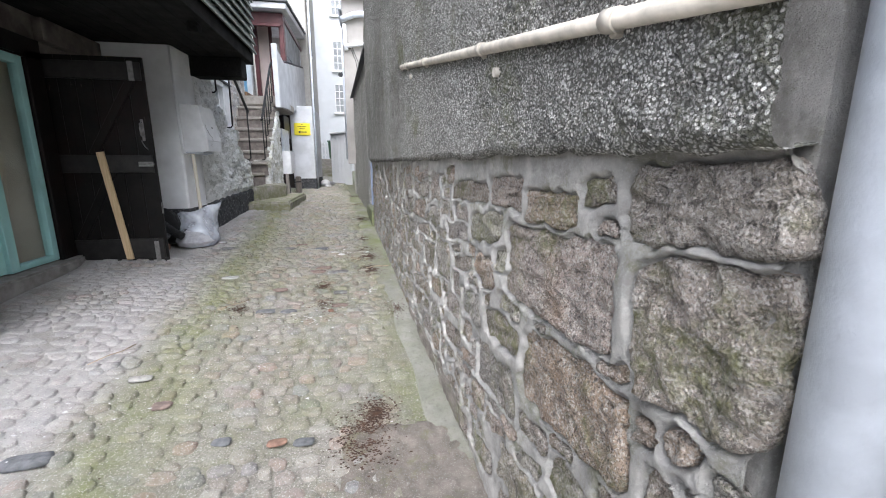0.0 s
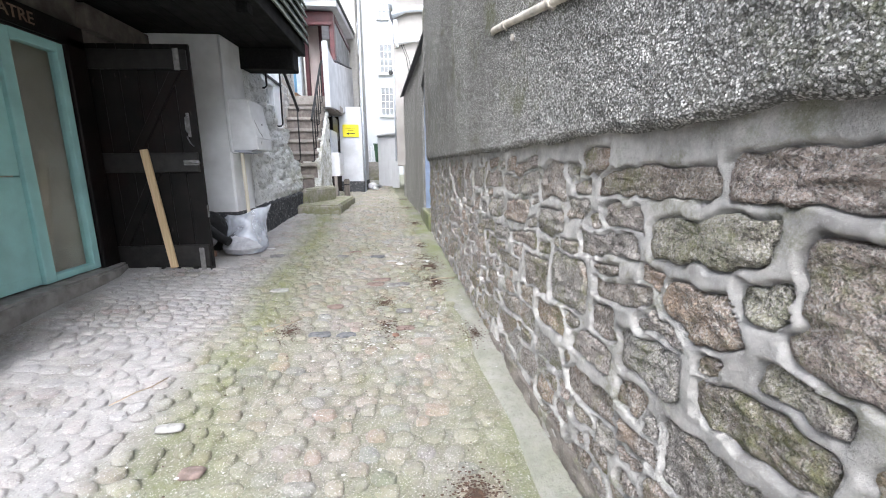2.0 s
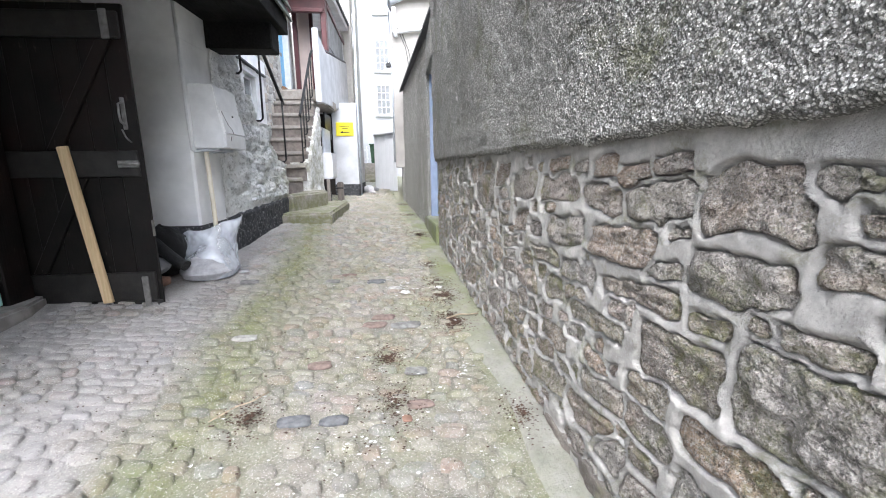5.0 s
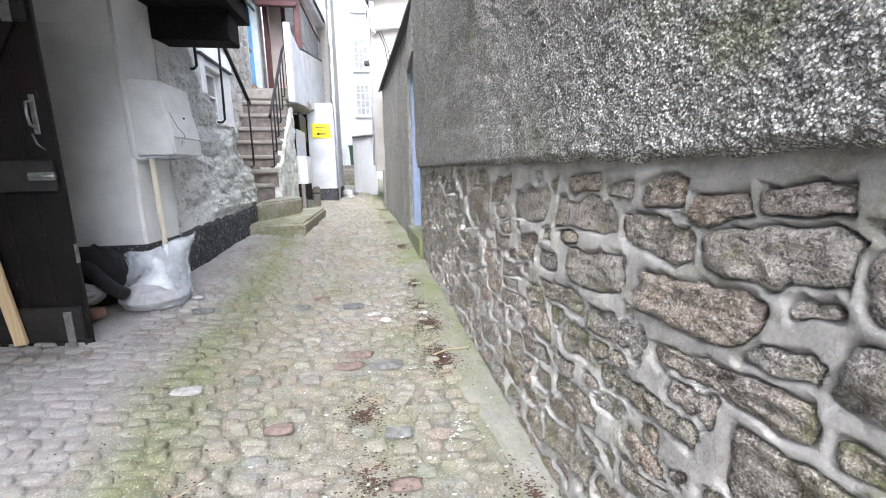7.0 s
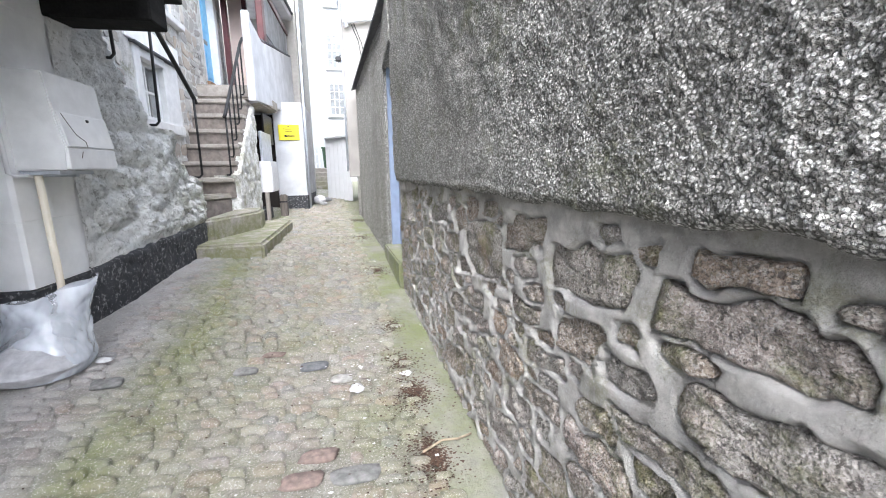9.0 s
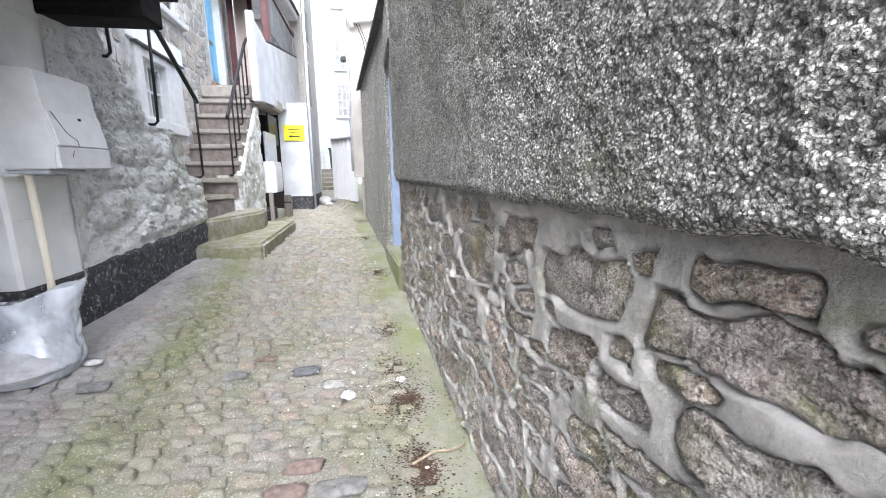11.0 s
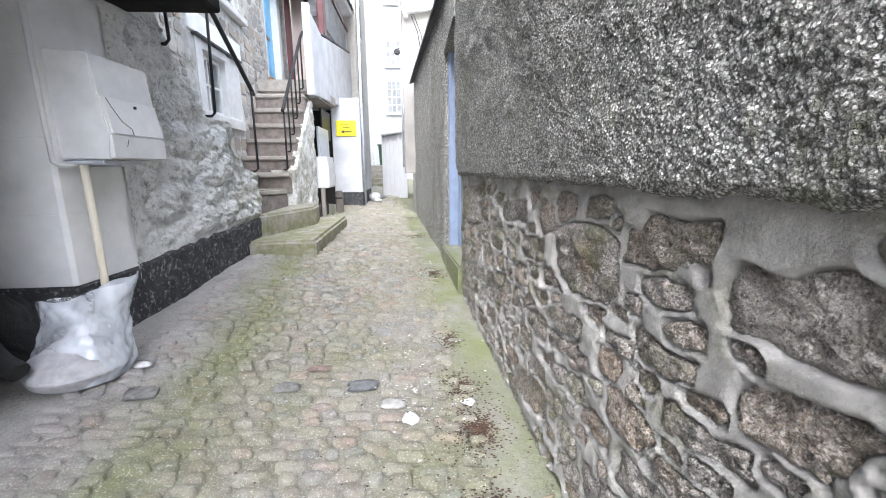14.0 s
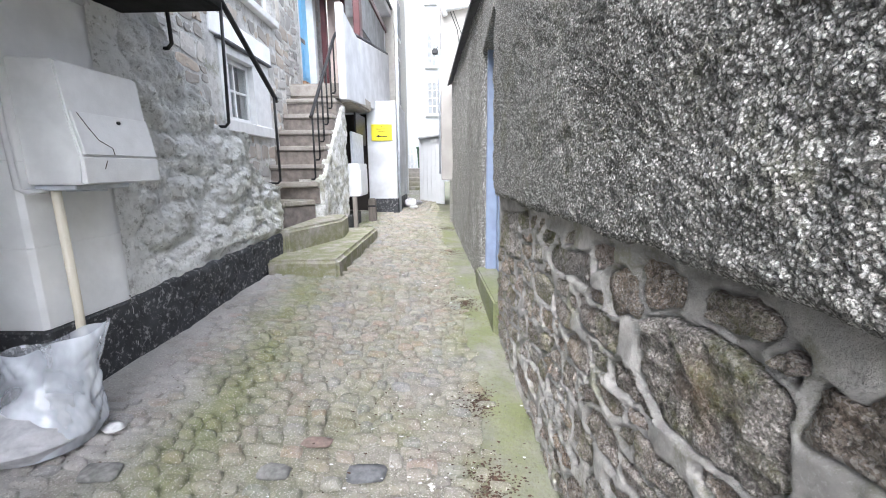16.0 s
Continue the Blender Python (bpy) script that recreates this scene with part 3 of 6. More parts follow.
STONES_FAR = [(3.81, 0.83, 0.20, 0.06), (3.90, 0.53, 0.30, 0.09), (3.97, 1.04, 0.35, 0.12), (3.99, 0.84, 0.23, 0.12), (4.18, 0.69, 0.25, 0.06), (4.22, 0.53, 0.30, 0.08), (4.33, 0.82, 0.22, 0.06),
              (4.34, 0.98, 0.17, 0.06), (4.54, 1.12, 0.14, 0.04), (4.76, 0.96, 0.40, 0.23), (4.85, 0.70, 0.23, 0.06), (4.85, 0.60, 0.36, 0.06), (5.08, 1.07, 0.19, 0.10), (5.14, 0.59, 0.21, 0.08),
              (5.12, 0.72, 0.14, 0.05), (5.24, 0.92, 0.30, 0.09), (5.37, 0.75, 0.22, 0.10), (5.52, 1.06, 0.45, 0.10), (6.62, 1.0, 0.54, 0.25)]


def waver(u, v):
    """Uneven outlines of the stones."""
    return u + 0.034 * (waves(u, v, 0.10, 51) - 0.5) + 0.022 * (waves(u, v, 0.03, 52) - 0.5), v + 0.028 * (waves(u, v, 0.09, 53) - 0.5) + 0.022 * (waves(u, v, 0.03, 54) - 0.5)


def off_stone(st, u, v):
    """Distance from the rim of a round-cornered stone, below nought inside it."""
    cu, cv, hw, hh, slope = st
    a = u - cu
    b = v - cv - slope * a
    r = 0.38 * min(hw, hh)
    qa, qb = np.abs(a) - hw + r, np.abs(b) - hh + r
    return np.hypot(np.maximum(qa, 0), np.maximum(qb, 0)) + np.minimum(np.maximum(qa, qb), 0) - r


def foot_at(u):
    """Height of the rendered footing, or of the ground, along the wall."""
    return float(ground_z(right_x(u), u)) + float(np.interp(u, (0.4, 1.9, 2.0, 2.9, 3.5, 3.7, 7), (0.0, 0.03, 0.13, 0.13, 0.06, 0.0, 0.0)))


rubble = [(u, v, w / 2 + 0.010, h / 2 + 0.009, rs.gauss(-0.07, 0.03)) for u, v, w, h in STONES_NEAR + STONES_MIDDLE + STONES_FAR]
for trial in range(7000):
    size = 1 - trial / 7000
    hh = rs.uniform(0.024, 0.034 + 0.045 * size)
    hw = hh * rs.uniform(1.2, 2.9)
    u, v = rs.uniform(Y0 + 0.03, Y1 - 0.03), rs.uniform(-0.36, 1.15)
    if v - hh < foot_at(u) - 0.03 or v + hh > 1.20 or len(rubble) >= 330:
        continue
    near = [st for st in rubble if abs(st[0] - u) < st[2] + hw + 0.05 and abs(st[1] - v) < st[3] + hh + 0.1]
    one_u, one_v = np.array([u, u - hw, u + hw, u, u]), np.array([v, v + 0.07 * hw, v - 0.07 * hw, v - hh, v + hh])
    if all((off_stone(st, one_u, one_v) > np.array([0.9 * hh, -0.3 * hw, -0.3 * hw, -0.004, -0.004])).all() for st in near):
        rubble.append((u, v, hw, hh, rs.gauss(-0.08, 0.06)))

U, V = np.meshgrid(np.arange(Y0, Y1 + 0.04, 0.007), np.arange(-0.42, ZR + 0.1, 0.007))
WU, WV = waver(U, V)
first, second = np.full(U.shape, 9.0), np.full(U.shape, 9.0)
for st in rubble:
    i0, i1 = np.searchsorted(U[0], (st[0] - st[2] - 0.15, st[0] + st[2] + 0.15))
    j0, j1 = np.searchsorted(V[:, 0], (st[1] - st[3] - 0.18, st[1] + st[3] + 0.18))
    e = off_stone(st, WU[j0:j1, i0:i1], WV[j0:j1, i0:i1])
    f, g = first[j0:j1, i0:i1], second[j0:j1, i0:i1]
    second[j0:j1, i0:i1] = np.minimum(g, np.maximum(f, e))
    first[j0:j1, i0:i1] = np.minimum(f, e)
apart = np.maximum(first, (first - second + JOINT) / 2)
rise = np.clip(apart / 0.010, -0.4, 1)
H = 0.023 * rise * (0.6 + 0.8 * waves(U, V, 0.15, 78)) - 0.009 + 0.005 * waves(U, V, 0.045, 1) + 0.016 * (waves(U, V, 0.3, 79) - 0.5)
part_mortar = sheet("mortar", np.stack([right_x(np.clip(U, Y0, Y1)) - H, np.clip(U, Y0, Y1), V], 2), MORTAR, wall_right, "raised grey ribbon pointing")


def rubble_stone(i):
    """One stone of the wall: rim trimmed by its neighbours, a rugged split face."""
    st = rubble[i]
    cu, cv, hw, hh, slope = st
    near = [o for k, o in enumerate(rubble) if k != i and abs(o[0] - cu) < o[2] + hw + 0.12 and abs(o[1] - cv) < o[3] + hh + 0.14]
    n = int(min(72, max(18, (hw + hh) * 4 / 0.016)))
    rings = int(min(9, max(4, hh / 0.014)))
    ang = np.linspace(0, 2 * math.pi, n, endpoint=False)
    f = np.linspace(0.25, 1.3, 46)[None]
    a, b = f * hw * 1.1 * np.cos(ang)[:, None], f * hh * 1.1 * np.sin(ang)[:, None]
    k = 1.0 / np.maximum(np.abs(np.cos(ang)), np.abs(np.sin(ang)))[:, None] ** 0.8
    u, v = cu + a * k, cv + b * k + slope * a * k
    wu, wv = waver(u, v)
    own = off_stone(st, wu, wv)
    gone = own > -0.001
    for o in near:
        gone |= (own - off_stone(o, wu, wv) + JOINT) > -0.002
    stop = np.where(gone.any(1), gone.argmax(1), f.shape[1] - 1)
    rim_u, rim_v = u[np.arange(n), stop], v[np.arange(n), stop]
    mu, mv = rim_u.mean(), rim_v.mean()
    out = rs.uniform(0.003, 0.017)
    lean_u, lean_v = rs.uniform(-0.07, 0.07), rs.uniform(-0.14, 0.10)
    drift = Vector((rs.uniform(0, 50), rs.uniform(0, 50), 0))
    verts, faces = [], []
    for r in range(rings + 1):
        q = 1.0 if r < 2 else 1 - 0.97 * ((r - 1) / rings) ** 1.15
        q = 0.975 if r == 1 else q
        for pu, pv in zip(rim_u, rim_v):
            du, dv = (pu - mu) * q, (pv - mv) * q
            w = Vector((mu + du, mv + dv, 0))
            rugged = 0.017 * noise.fractal(w * 14 + drift, 0.7, 2.1, 5) + 0.008 * noise.ridged_multi_fractal(w * 22 + drift, 0.8, 2.0, 3, 1.0, 2.0) - 0.008
            h = -0.022 if r == 0 else out * (0.45 if r == 1 else 1.0) + (0.5 if r == 1 else 1.0) * (du * lean_u + dv * lean_v + rugged)
            verts.append(on_right(float(mu + du), float(mv + dv), h))
    for r in range(rings):
        for j in range(n):
            faces.append((r * n + j, r * n + (j + 1) % n, (r + 1) * n + (j + 1) % n, (r + 1) * n + j))
    faces.append(tuple(rings * n + j for j in range(n)))
    me = bpy.data.meshes.new("stone")
    me.from_pydata(verts, [], faces)
    me.polygons.foreach_set("use_smooth", [True] * len(me.polygons))
    me.update()
    return me


# brown render patched over the foot of the wall
U, W = np.meshgrid(np.linspace(1.85, 3.62, 130), np.linspace(0, 1, 24))
base_v = ground_z(right_x(U), U) - 0.03
V = base_v + W * (np.interp(U, (1.85, 2.0, 2.9, 3.5, 3.62), (0.05, 0.17, 0.16, 0.09, 0.04)) + 0.05 * (waves(U, U, 0.22, 91) - 0.5))
H = 0.02 + 0.02 * (waves(U, V, 0.12, 92) - 0.5) + 0.012 * lumps(U, V, 0.05, 93, 0.6)
H[-1], H[:, 0], H[:, -1] = -0.03, -0.03, -0.03
sheet("rendered_foot", np.stack([right_x(U) - H, U, V], 2), FOOTING, wall_right, "brown earthy render patched over the wall foot")

# pebbledash over the rubble
PY = np.concatenate([np.arange(Y0, 5.2, 0.0052), np.arange(5.2, Y1, 0.009), [Y1]])
PZ = np.concatenate([np.arange(0, 0.95, 0.0052), np.arange(0.95, 2.2, 0.0125), np.arange(2.2, 3.4, 0.03)]) + ZR
U, V = np.meshgrid(PY, PZ)
fine = np.clip((3.4 - V) / 0.2, 0, 1)
sag = 0.03 * (waves(U, V, 0.35, 31) - 0.5) + 0.022 * (waves(U, V, 0.06, 8) - 0.5)
H = 0.060 + fine * (0.006 * lumps(U, V, 0.014, 5, 0.7) + 0.004 * lumps(U, V, 0.0105, 9, 0.7)) + 0.012 * waves(U, V, 0.05, 4) + 0.022 * (waves(U, V, 0.6, 6) - 0.5) + 0.016 * (waves(U, V, 0.17, 7) - 0.5)
edge_in = np.clip((V - ZR) / 0.03, 0, 1)
H = H * (0.55 + 0.45 * np.sqrt(edge_in))
V = V + sag * np.clip(1 - (V - ZR) / 0.12, 0, 1)
top_row = np.stack([right_x(U[0]) + 0.02, U[0], V[0] + 0.01], 1)[None]
body = np.concatenate([top_row, np.stack([right_x(U) - H, U, V], 2)], 0)
part_dash = sheet("pebbledash", body, PEBBLE, wall_right, "coarse grey pebbledash with hanging lower lip")
part("wall_end", prism([(right_x(Y1) - 0.03, Y1 - 0.03, ZR + 0.02), (right_x(Y1) + 0.55, Y1 - 0.03, ZR + 0.02), (right_x(Y1) + 0.55, Y1 + 0.012, ZR + 0.02), (right_x(Y1) - 0.03, Y1 + 0.012, ZR + 0.02)], (0, 0, 3.3), 0.012), PEBBLE, wall_right)

# neighbouring wall before the granite wall
tagged(part("wall_near", block(0.72, 1.2, -6.0, 0.36, -0.8, 3.2, 0.01), PEBBLE_FINE), "grey rendered wall beside a drain pipe", "wall", kind="structure")
# unseen added wall behind the camera, kept low to let sky light in
tagged(part("wall_behind", block(-6.0, 3.0, -14.6, -14.0, -1.0, 3.0, 0.01), BEIGE), "plain rendered wall added unseen behind the camera", "wall", kind="structure")

# doorway in the right-hand wall
YD0, YD1 = 6.99, 8.08
door_right = root("door_1", (right_x(7.5) + 0.2, 7.5, 0.4), "blue-grey boarded door in a recess above a stone sill", "door", kind="structure")
for i in range(6):
    a = YD0 + 0.08 + i * 0.155
    part("board", block(right_x(a) + 0.13, right_x(a) + 0.16, a, a + 0.15, 0.43, 2.42, 0.006), SLATE_BLUE, door_right)
part("jamb", block(right_x(YD0) + 0.05, right_x(YD0) + 0.17, YD0 + 0.005, YD0 + 0.08, 0.40, 2.46, 0.006), SLATE_BLUE, door_right)
part("jamb", block(right_x(YD1) + 0.05, right_x(YD1) + 0.17, YD1 - 0.075, YD1 - 0.002, 0.40, 2.46, 0.006), SLATE_BLUE, door_right)
part("lintel", block(right_x(YD1) - 0.0, right_x(YD0) + 0.2, YD0 + 0.015, YD1, 2.46, 2.9, 0.01), PEBBLE_FINE, door_right)
part("latch", joined(block(right_x(7.1) + 0.02, right_x(7.1) + 0.05, 7.05, 7.13, 1.36, 1.46, 0.004), tube([(right_x(7.1) + 0.03, 7.05, 1.4), (right_x(7.1) - 0.0, 7.07, 1.38), (right_x(7.1) + 0.03, 7.12, 1.37)], 0.006)), STEEL, door_right)
tagged(part("door_sill", prism([(right_x(YD0) - 0.045, YD0 - 0.04, 0.0), (right_x(YD1) - 0.045, YD1, 0.0), (right_x(YD1) + 0.2, YD1, 0.0), (right_x(YD0) + 0.2, YD0 - 0.04, 0.0)], (0, 0, 0.415), 0.015, 2), GUTTER), "mossy stone sill of a side door", "sill", kind="structure")

# pebbledashed yard wall beyond the doorway
YB = 12.2
wall_b = root("wall_yard", (right_x(10), 10, 0.2), "drab fine pebbledash yard wall under a dark slate coping", "wall", kind="structure")
U, V = np.meshgrid(np.arange(YD1, YB + 0.01, 0.018), np.arange(0.0, 2.96, 0.018))
H = 0.018 * lumps(U, V, 0.04, 15, 0.7) + 0.02 * (waves(U, V, 0.5, 4) - 0.5)
H = H - 0.03 * np.clip(1 - (U - YD1) / 0.05, 0, 1) ** 2
sheet("render_coat", np.stack([right_x(U) - H, U, V], 2), PEBBLE_FINE, wall_b)
part("wall_core", prism([(right_x(YD1) + 0.012, YD1, -0.2), (right_x(YB) + 0.012, YB, -0.2), (right_x(YB) + 0.35, YB, -0.2), (right_x(YD1) + 0.35, YD1, -0.2)], (0, 0, 3.14)), PEBBLE_FINE, wall_b)
for i in range(12):
    a = YD0 - 0.05 + i * (YB + 0.1 - YD0) / 12
    b = a + (YB + 0.1 - YD0) / 12 - 0.006
    part("coping_slate", prism([(right_x(a) - 0.09, a, 2.93), (right_x(b) - 0.09, b, 2.93), (right_x(b) + 0.4, b, 3.12), (right_x(a) + 0.4, a, 3.12)], (0, 0, 0.045), 0.006), SLATE, wall_b)

# building beyond the yard wall
bld = root("building_right", (1.0, 14, 0.3), "beige rendered house with gutters and overhanging upper floor", "house", kind="structure")
part("wall", block(-0.44, 3.5, 12.45, 17.2, 1.17, 9.5, 0.01), BEIGE, bld)
part("wall", block(-0.28, 3.4, 12.5, 17.0, 0.0, 1.17, 0.01), PEBBLE_FINE, bld)
part("roof", block(-0.6, 3.6, 12.3, 17.3, 9.5, 9.7, 0.01), SLATE, bld)
part("gutter", tube([(-0.50, 12.3, 5.25), (-0.50, 17.1, 5.25)], 0.05), GREY_PIPE, bld)
part("roof_edge", block(-0.6, 2.4, 12.2, 12.45, 5.55, 5.72, 0.008), MAROON, bld)
part("soil_pipe", tube([(-0.465, 12.42, 1.3), (-0.465, 12.42, 4.75), (-0.55, 12.44, 4.9)], 0.022), GREY_PIPE, bld)
part("waste_pipe", tube([(-0.40, 12.36, 4.3), (0.1, 12.36, 4.38), (0.6, 12.36, 4.4), (1.5, 12.36, 4.4)], 0.055), BOX_WHITE, bld, "white waste pipe")
part("waste_pipe", tube([(-0.46, 12.34, 4.95), (-0.1, 12.34, 5.1), (0.2, 12.34, 5.12), (1.5, 12.34, 5.14)], 0.08), GREY_PIPE, bld, "pale grey waste pipe")
part("pipe_down", tube([(-0.38, 12.37, 4.85), (-0.38, 12.37, 4.35), (-0.34, 12.37, 4.2)], 0.05), BOX_WHITE, bld)
part("outlet_pipe", tube([(-0.02, 12.42, 0.98), (-0.14, 12.3, 0.98), (-0.16, 12.25, 0.92)], 0.035), BOX_WHITE, bld)
part("cable", tube([(-0.2, 12.4, 4.3), (-0.05, 12.36, 3.9), (0.05, 12.36, 3.3)], 0.008, 6), IRON, bld)
part("cable", tube([(-0.3, 12.4, 4.4), (-0.12, 12.36, 3.95), (0.0, 12.36, 3.2)], 0.008, 6), IRON, bld)

# drain pipe standing at the start of the wall
dp = root("drain_pipe", (0.635, 0.395, -0.4), "grey painted drain pipe standing by the wall end", "pipe")
part("pipe", tube([(0.635, 0.395, -0.4), (0.635, 0.395, 2.5), (0.635, 0.395, 5.6)], 0.056, 20), GREY_PIPE, dp)
for z in (0.2, 1.75, 3.4):
    part("collar", tube([(0.635, 0.395, z), (0.635, 0.395, z + 0.09)], 0.066, 20), GREY_PIPE, dp)

# cream pipe fixed along the pebbledash
wp = root("wall_pipe", on_right(2.0, 1.65, 0.07), "weathered cream waste pipe clipped to the pebbledash", "pipe")
line = [(0.46, 1.41), (1.3, 1.555), (2.2, 1.71), (3.2, 1.885), (3.34, 1.908)]
part("pipe", tube([on_right(u, v, 0.082) for u, v in line] + [on_right(3.39, 1.912, 0.07), on_right(3.40, 1.914, 0.0)], 0.019, 14), CREAM_PIPE, wp)
for u in (0.8, 1.55, 2.5, 3.1):
    v = 1.41 + (u - 0.46) * 0.173
    part("collar", tube([on_right(u - 0.02, v - 0.004, 0.082), on_right(u + 0.02, v + 0.004, 0.082)], 0.0235, 14), CREAM_PIPE, wp)
    part("clip", block(-0.02, 0.012, -0.012, 0.012, -0.018, 0.022, 0.004, Matrix.Translation(on_right(u, v - 0.012, 0.062))), CREAM_PIPE, wp)
for u, v in ((1.42, 1.50), (3.0, 1.78)):
    part("old_plug", tube([on_right(u, v, 0.02), on_right(u, v - 0.004, 0.085)], 0.016, 10), CREAM_PIPE, wp)


# ---- left side: theatre front ----
X_T = -3.1
tagged(part("wall_theatre_low", block(-3.5, -3.1, -6.0, 3.1, -0.6, 2.56, 0.01), WHITE_WALL), "whitewashed ground-floor wall under the jetty", "wall", kind="structure")
tagged(part("wall_theatre_head", block(-3.4, -3.09, 3.1, 5.8, 2.22, 2.60, 0.008), BROWN_PLASTER), "plastered wall head above the theatre entrance", "wall", kind="structure")
tagged(part("wall_inner", block(-5.2, -5.0, 2.9, 6.2, -0.3, 2.7, 0), PLY), "pale inner wall behind the glazed entrance", "wall", kind="structure")
tagged(part("wall_inner", prism([(-3.165, 4.74, 0.2), (-3.42, 4.16, 0.2), (-3.50, 4.2, 0.2), (-3.25, 4.8, 0.2)], (0, 0, 2.0)), PLY), "pale inner side wall with scuffs", "wall", kind="structure")
# side wall, ceiling and stand carry the room's shade in their colour
tagged(part("wall_inner", block(-5.0, -3.4, 2.95, 3.05, -0.3, 2.7, 0), SHADE_DARK), "inner side wall, room shade put in its near-black colour", "wall", kind="structure")
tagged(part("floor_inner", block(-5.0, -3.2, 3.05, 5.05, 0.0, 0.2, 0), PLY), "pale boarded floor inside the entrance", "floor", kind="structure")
tagged(part("ceiling_inner", block(-5.0, -3.2, 3.05, 5.05, 2.5, 2.6, 0), SHADE_DARK), "ceiling inside the entrance, coloured near-black for shade", "ceiling", kind="structure")
tagged(part("shelf_boards", joined(block(-3.50, -3.20, 3.3, 4.0, 1.10, 1.22, 0.01), block(-3.47, -3.18, 3.3, 3.95, 1.223, 1.42, 0.01)), make_timber("brown_stacked_boards", (0.22, 0.10, 0.04), (0.34, 0.17, 0.07), 0.6, (20, 1, 20))), "stack of brown boards inside the entrance", "boards")
tagged(part("plinth_stand", block(-3.50, -3.20, 3.3, 4.0, 0.2, 1.10, 0.01), SHADE_DARK), "stand inside the entrance, coloured near-black for shade", "stand")

# turquoise stable door, side light and frame
ent = root("door_2", (X_T, 3.9, 0.24), "turquoise half-glazed theatre door shut in its frame", "door", kind="structure")
part("lower_leaf", joined(block(-3.14, -3.10, 3.28, 4.13, 0.25, 1.085, 0.004), block(-3.102, -3.092, 3.36, 4.05, 0.33, 1.0, 0.003)), TEAL, ent)
upper = part("upper_leaf", joined(block(-3.14, -3.10, 3.28, 3.42, 1.095, 2.07, 0.004), block(-3.14, -3.10, 3.97, 4.13, 1.095, 2.07, 0.004), block(-3.14, -3.10, 3.42, 3.97, 1.095, 1.20, 0.004), block(-3.14, -3.10, 3.42, 3.97, 1.95, 2.07, 0.004), block(-3.135, -3.105, 3.42, 3.97, 1.57, 1.63, 0.004)), TEAL, ent)
pane_d = part("pane", block(-3.124, -3.118, 3.41, 3.98, 1.19, 1.96, 0), GLASS, upper)
part("handle", tube([(-3.10, 3.62, 1.12), (-3.06, 3.62, 1.11), (-3.05, 3.70, 1.10)], 0.009, 8), STEEL, ent)
frame_t = part("door_frame", joined(block(-3.16, -3.07, 4.135, 4.235, 0.245, 2.16, 0.005), block(-3.16, -3.07, 3.18, 3.275, 0.245, 2.16, 0.005), block(-3.16, -3.07, 3.275, 4.135, 2.08, 2.16, 0.005)), TEAL, ent)
side = root("window_1", (X_T, 4.45, 0.24), "tall clear side light in a turquoise frame", "window", kind="structure")
part("window_frame", joined(block(-3.155, -3.075, 4.66, 4.735, 0.245, 2.20, 0.005), block(-3.155, -3.075, 4.237, 4.66, 0.245, 0.30, 0.005), block(-3.155, -3.075, 4.237, 4.66, 2.09, 2.20, 0.005)), TEAL, side)
pane_s = part("pane", block(-3.118, -3.112, 4.236, 4.665, 0.298, 2.092, 0), GLASS, side)
pane_d.visible_shadow = pane_s.visible_shadow = False
tagged(part("door_post", block(-3.2, -3.05, 4.745, 4.96, 0.1, 2.25, 0.01), BLACK_PAINT), "black timber post at the entrance", "post", kind="structure")
tagged(part("door_header", block(-3.16, -3.05, 3.1, 4.96, 2.165, 2.36, 0.008), BLACK_PAINT), "black timber lintel over the entrance", "lintel", kind="structure")
tagged(part("threshold", prism([(-3.2, 2.6, -0.15), (-2.93, 2.6, -0.15), (-2.93, 4.74, -0.15), (-3.0, 4.99, -0.15), (-3.2, 4.99, -0.15)], (0, 0, 0.385), 0.018, 2), DIRTY), "worn stone threshold before the turquoise door", "threshold", kind="structure")

# name board, with raised letters
board = root("theatre_sign", (-3.04, 3.9, 2.3), "dark name board with pale capital letters", "sign")
part("board", block(-3.045, -3.02, 3.2, 4.62, 2.175, 2.345, 0.004), BLACK_PAINT, board)


def lettering(text, size, m, material, parent, name="letters"):
    cu = bpy.data.curves.new(name, "FONT")
    cu.body, cu.size, cu.extrude, cu.align_x, cu.align_y = text, size, 0.003, "CENTER", "CENTER"
    tmp = bpy.data.objects.new(name, cu)
    scene.collection.objects.link(tmp)
    me = bpy.data.meshes.new_from_object(tmp)
    bpy.data.objects.remove(tmp)
    bpy.data.curves.remove(cu)
    me.transform(m)
    return dress(name, me, material, parent)


lettering("THEATRE", 0.125, pose(-3.016, 4.15, 2.255, 90, 0, 90), LETTER, board)

# open black ledged door, swung out square to the front
leaf = root("black_door", (-3.14, 5.0, 0.09), "black ledged and braced door standing open, paint scuffed", "door")
DX0, DX1, DZ0, DZ1 = -3.14, -2.19, 0.085, 2.255
nb = 6
for i in range(nb):
    a = DX0 + i * (DX1 - DX0) / nb
    part("plank", block(a + 0.002, a + (DX1 - DX0) / nb - 0.002, 5.0, 5.028, DZ0, DZ1, 0.004), BLACK_PAINT, leaf)
for z0, z1 in ((0.17, 0.39), (1.10, 1.285), (2.03, 2.2)):
    part("ledge", block(DX0 + 0.03, DX1 - 0.02, 4.968, 4.999, z0, z1, 0.006), WORN_BLACK, leaf)
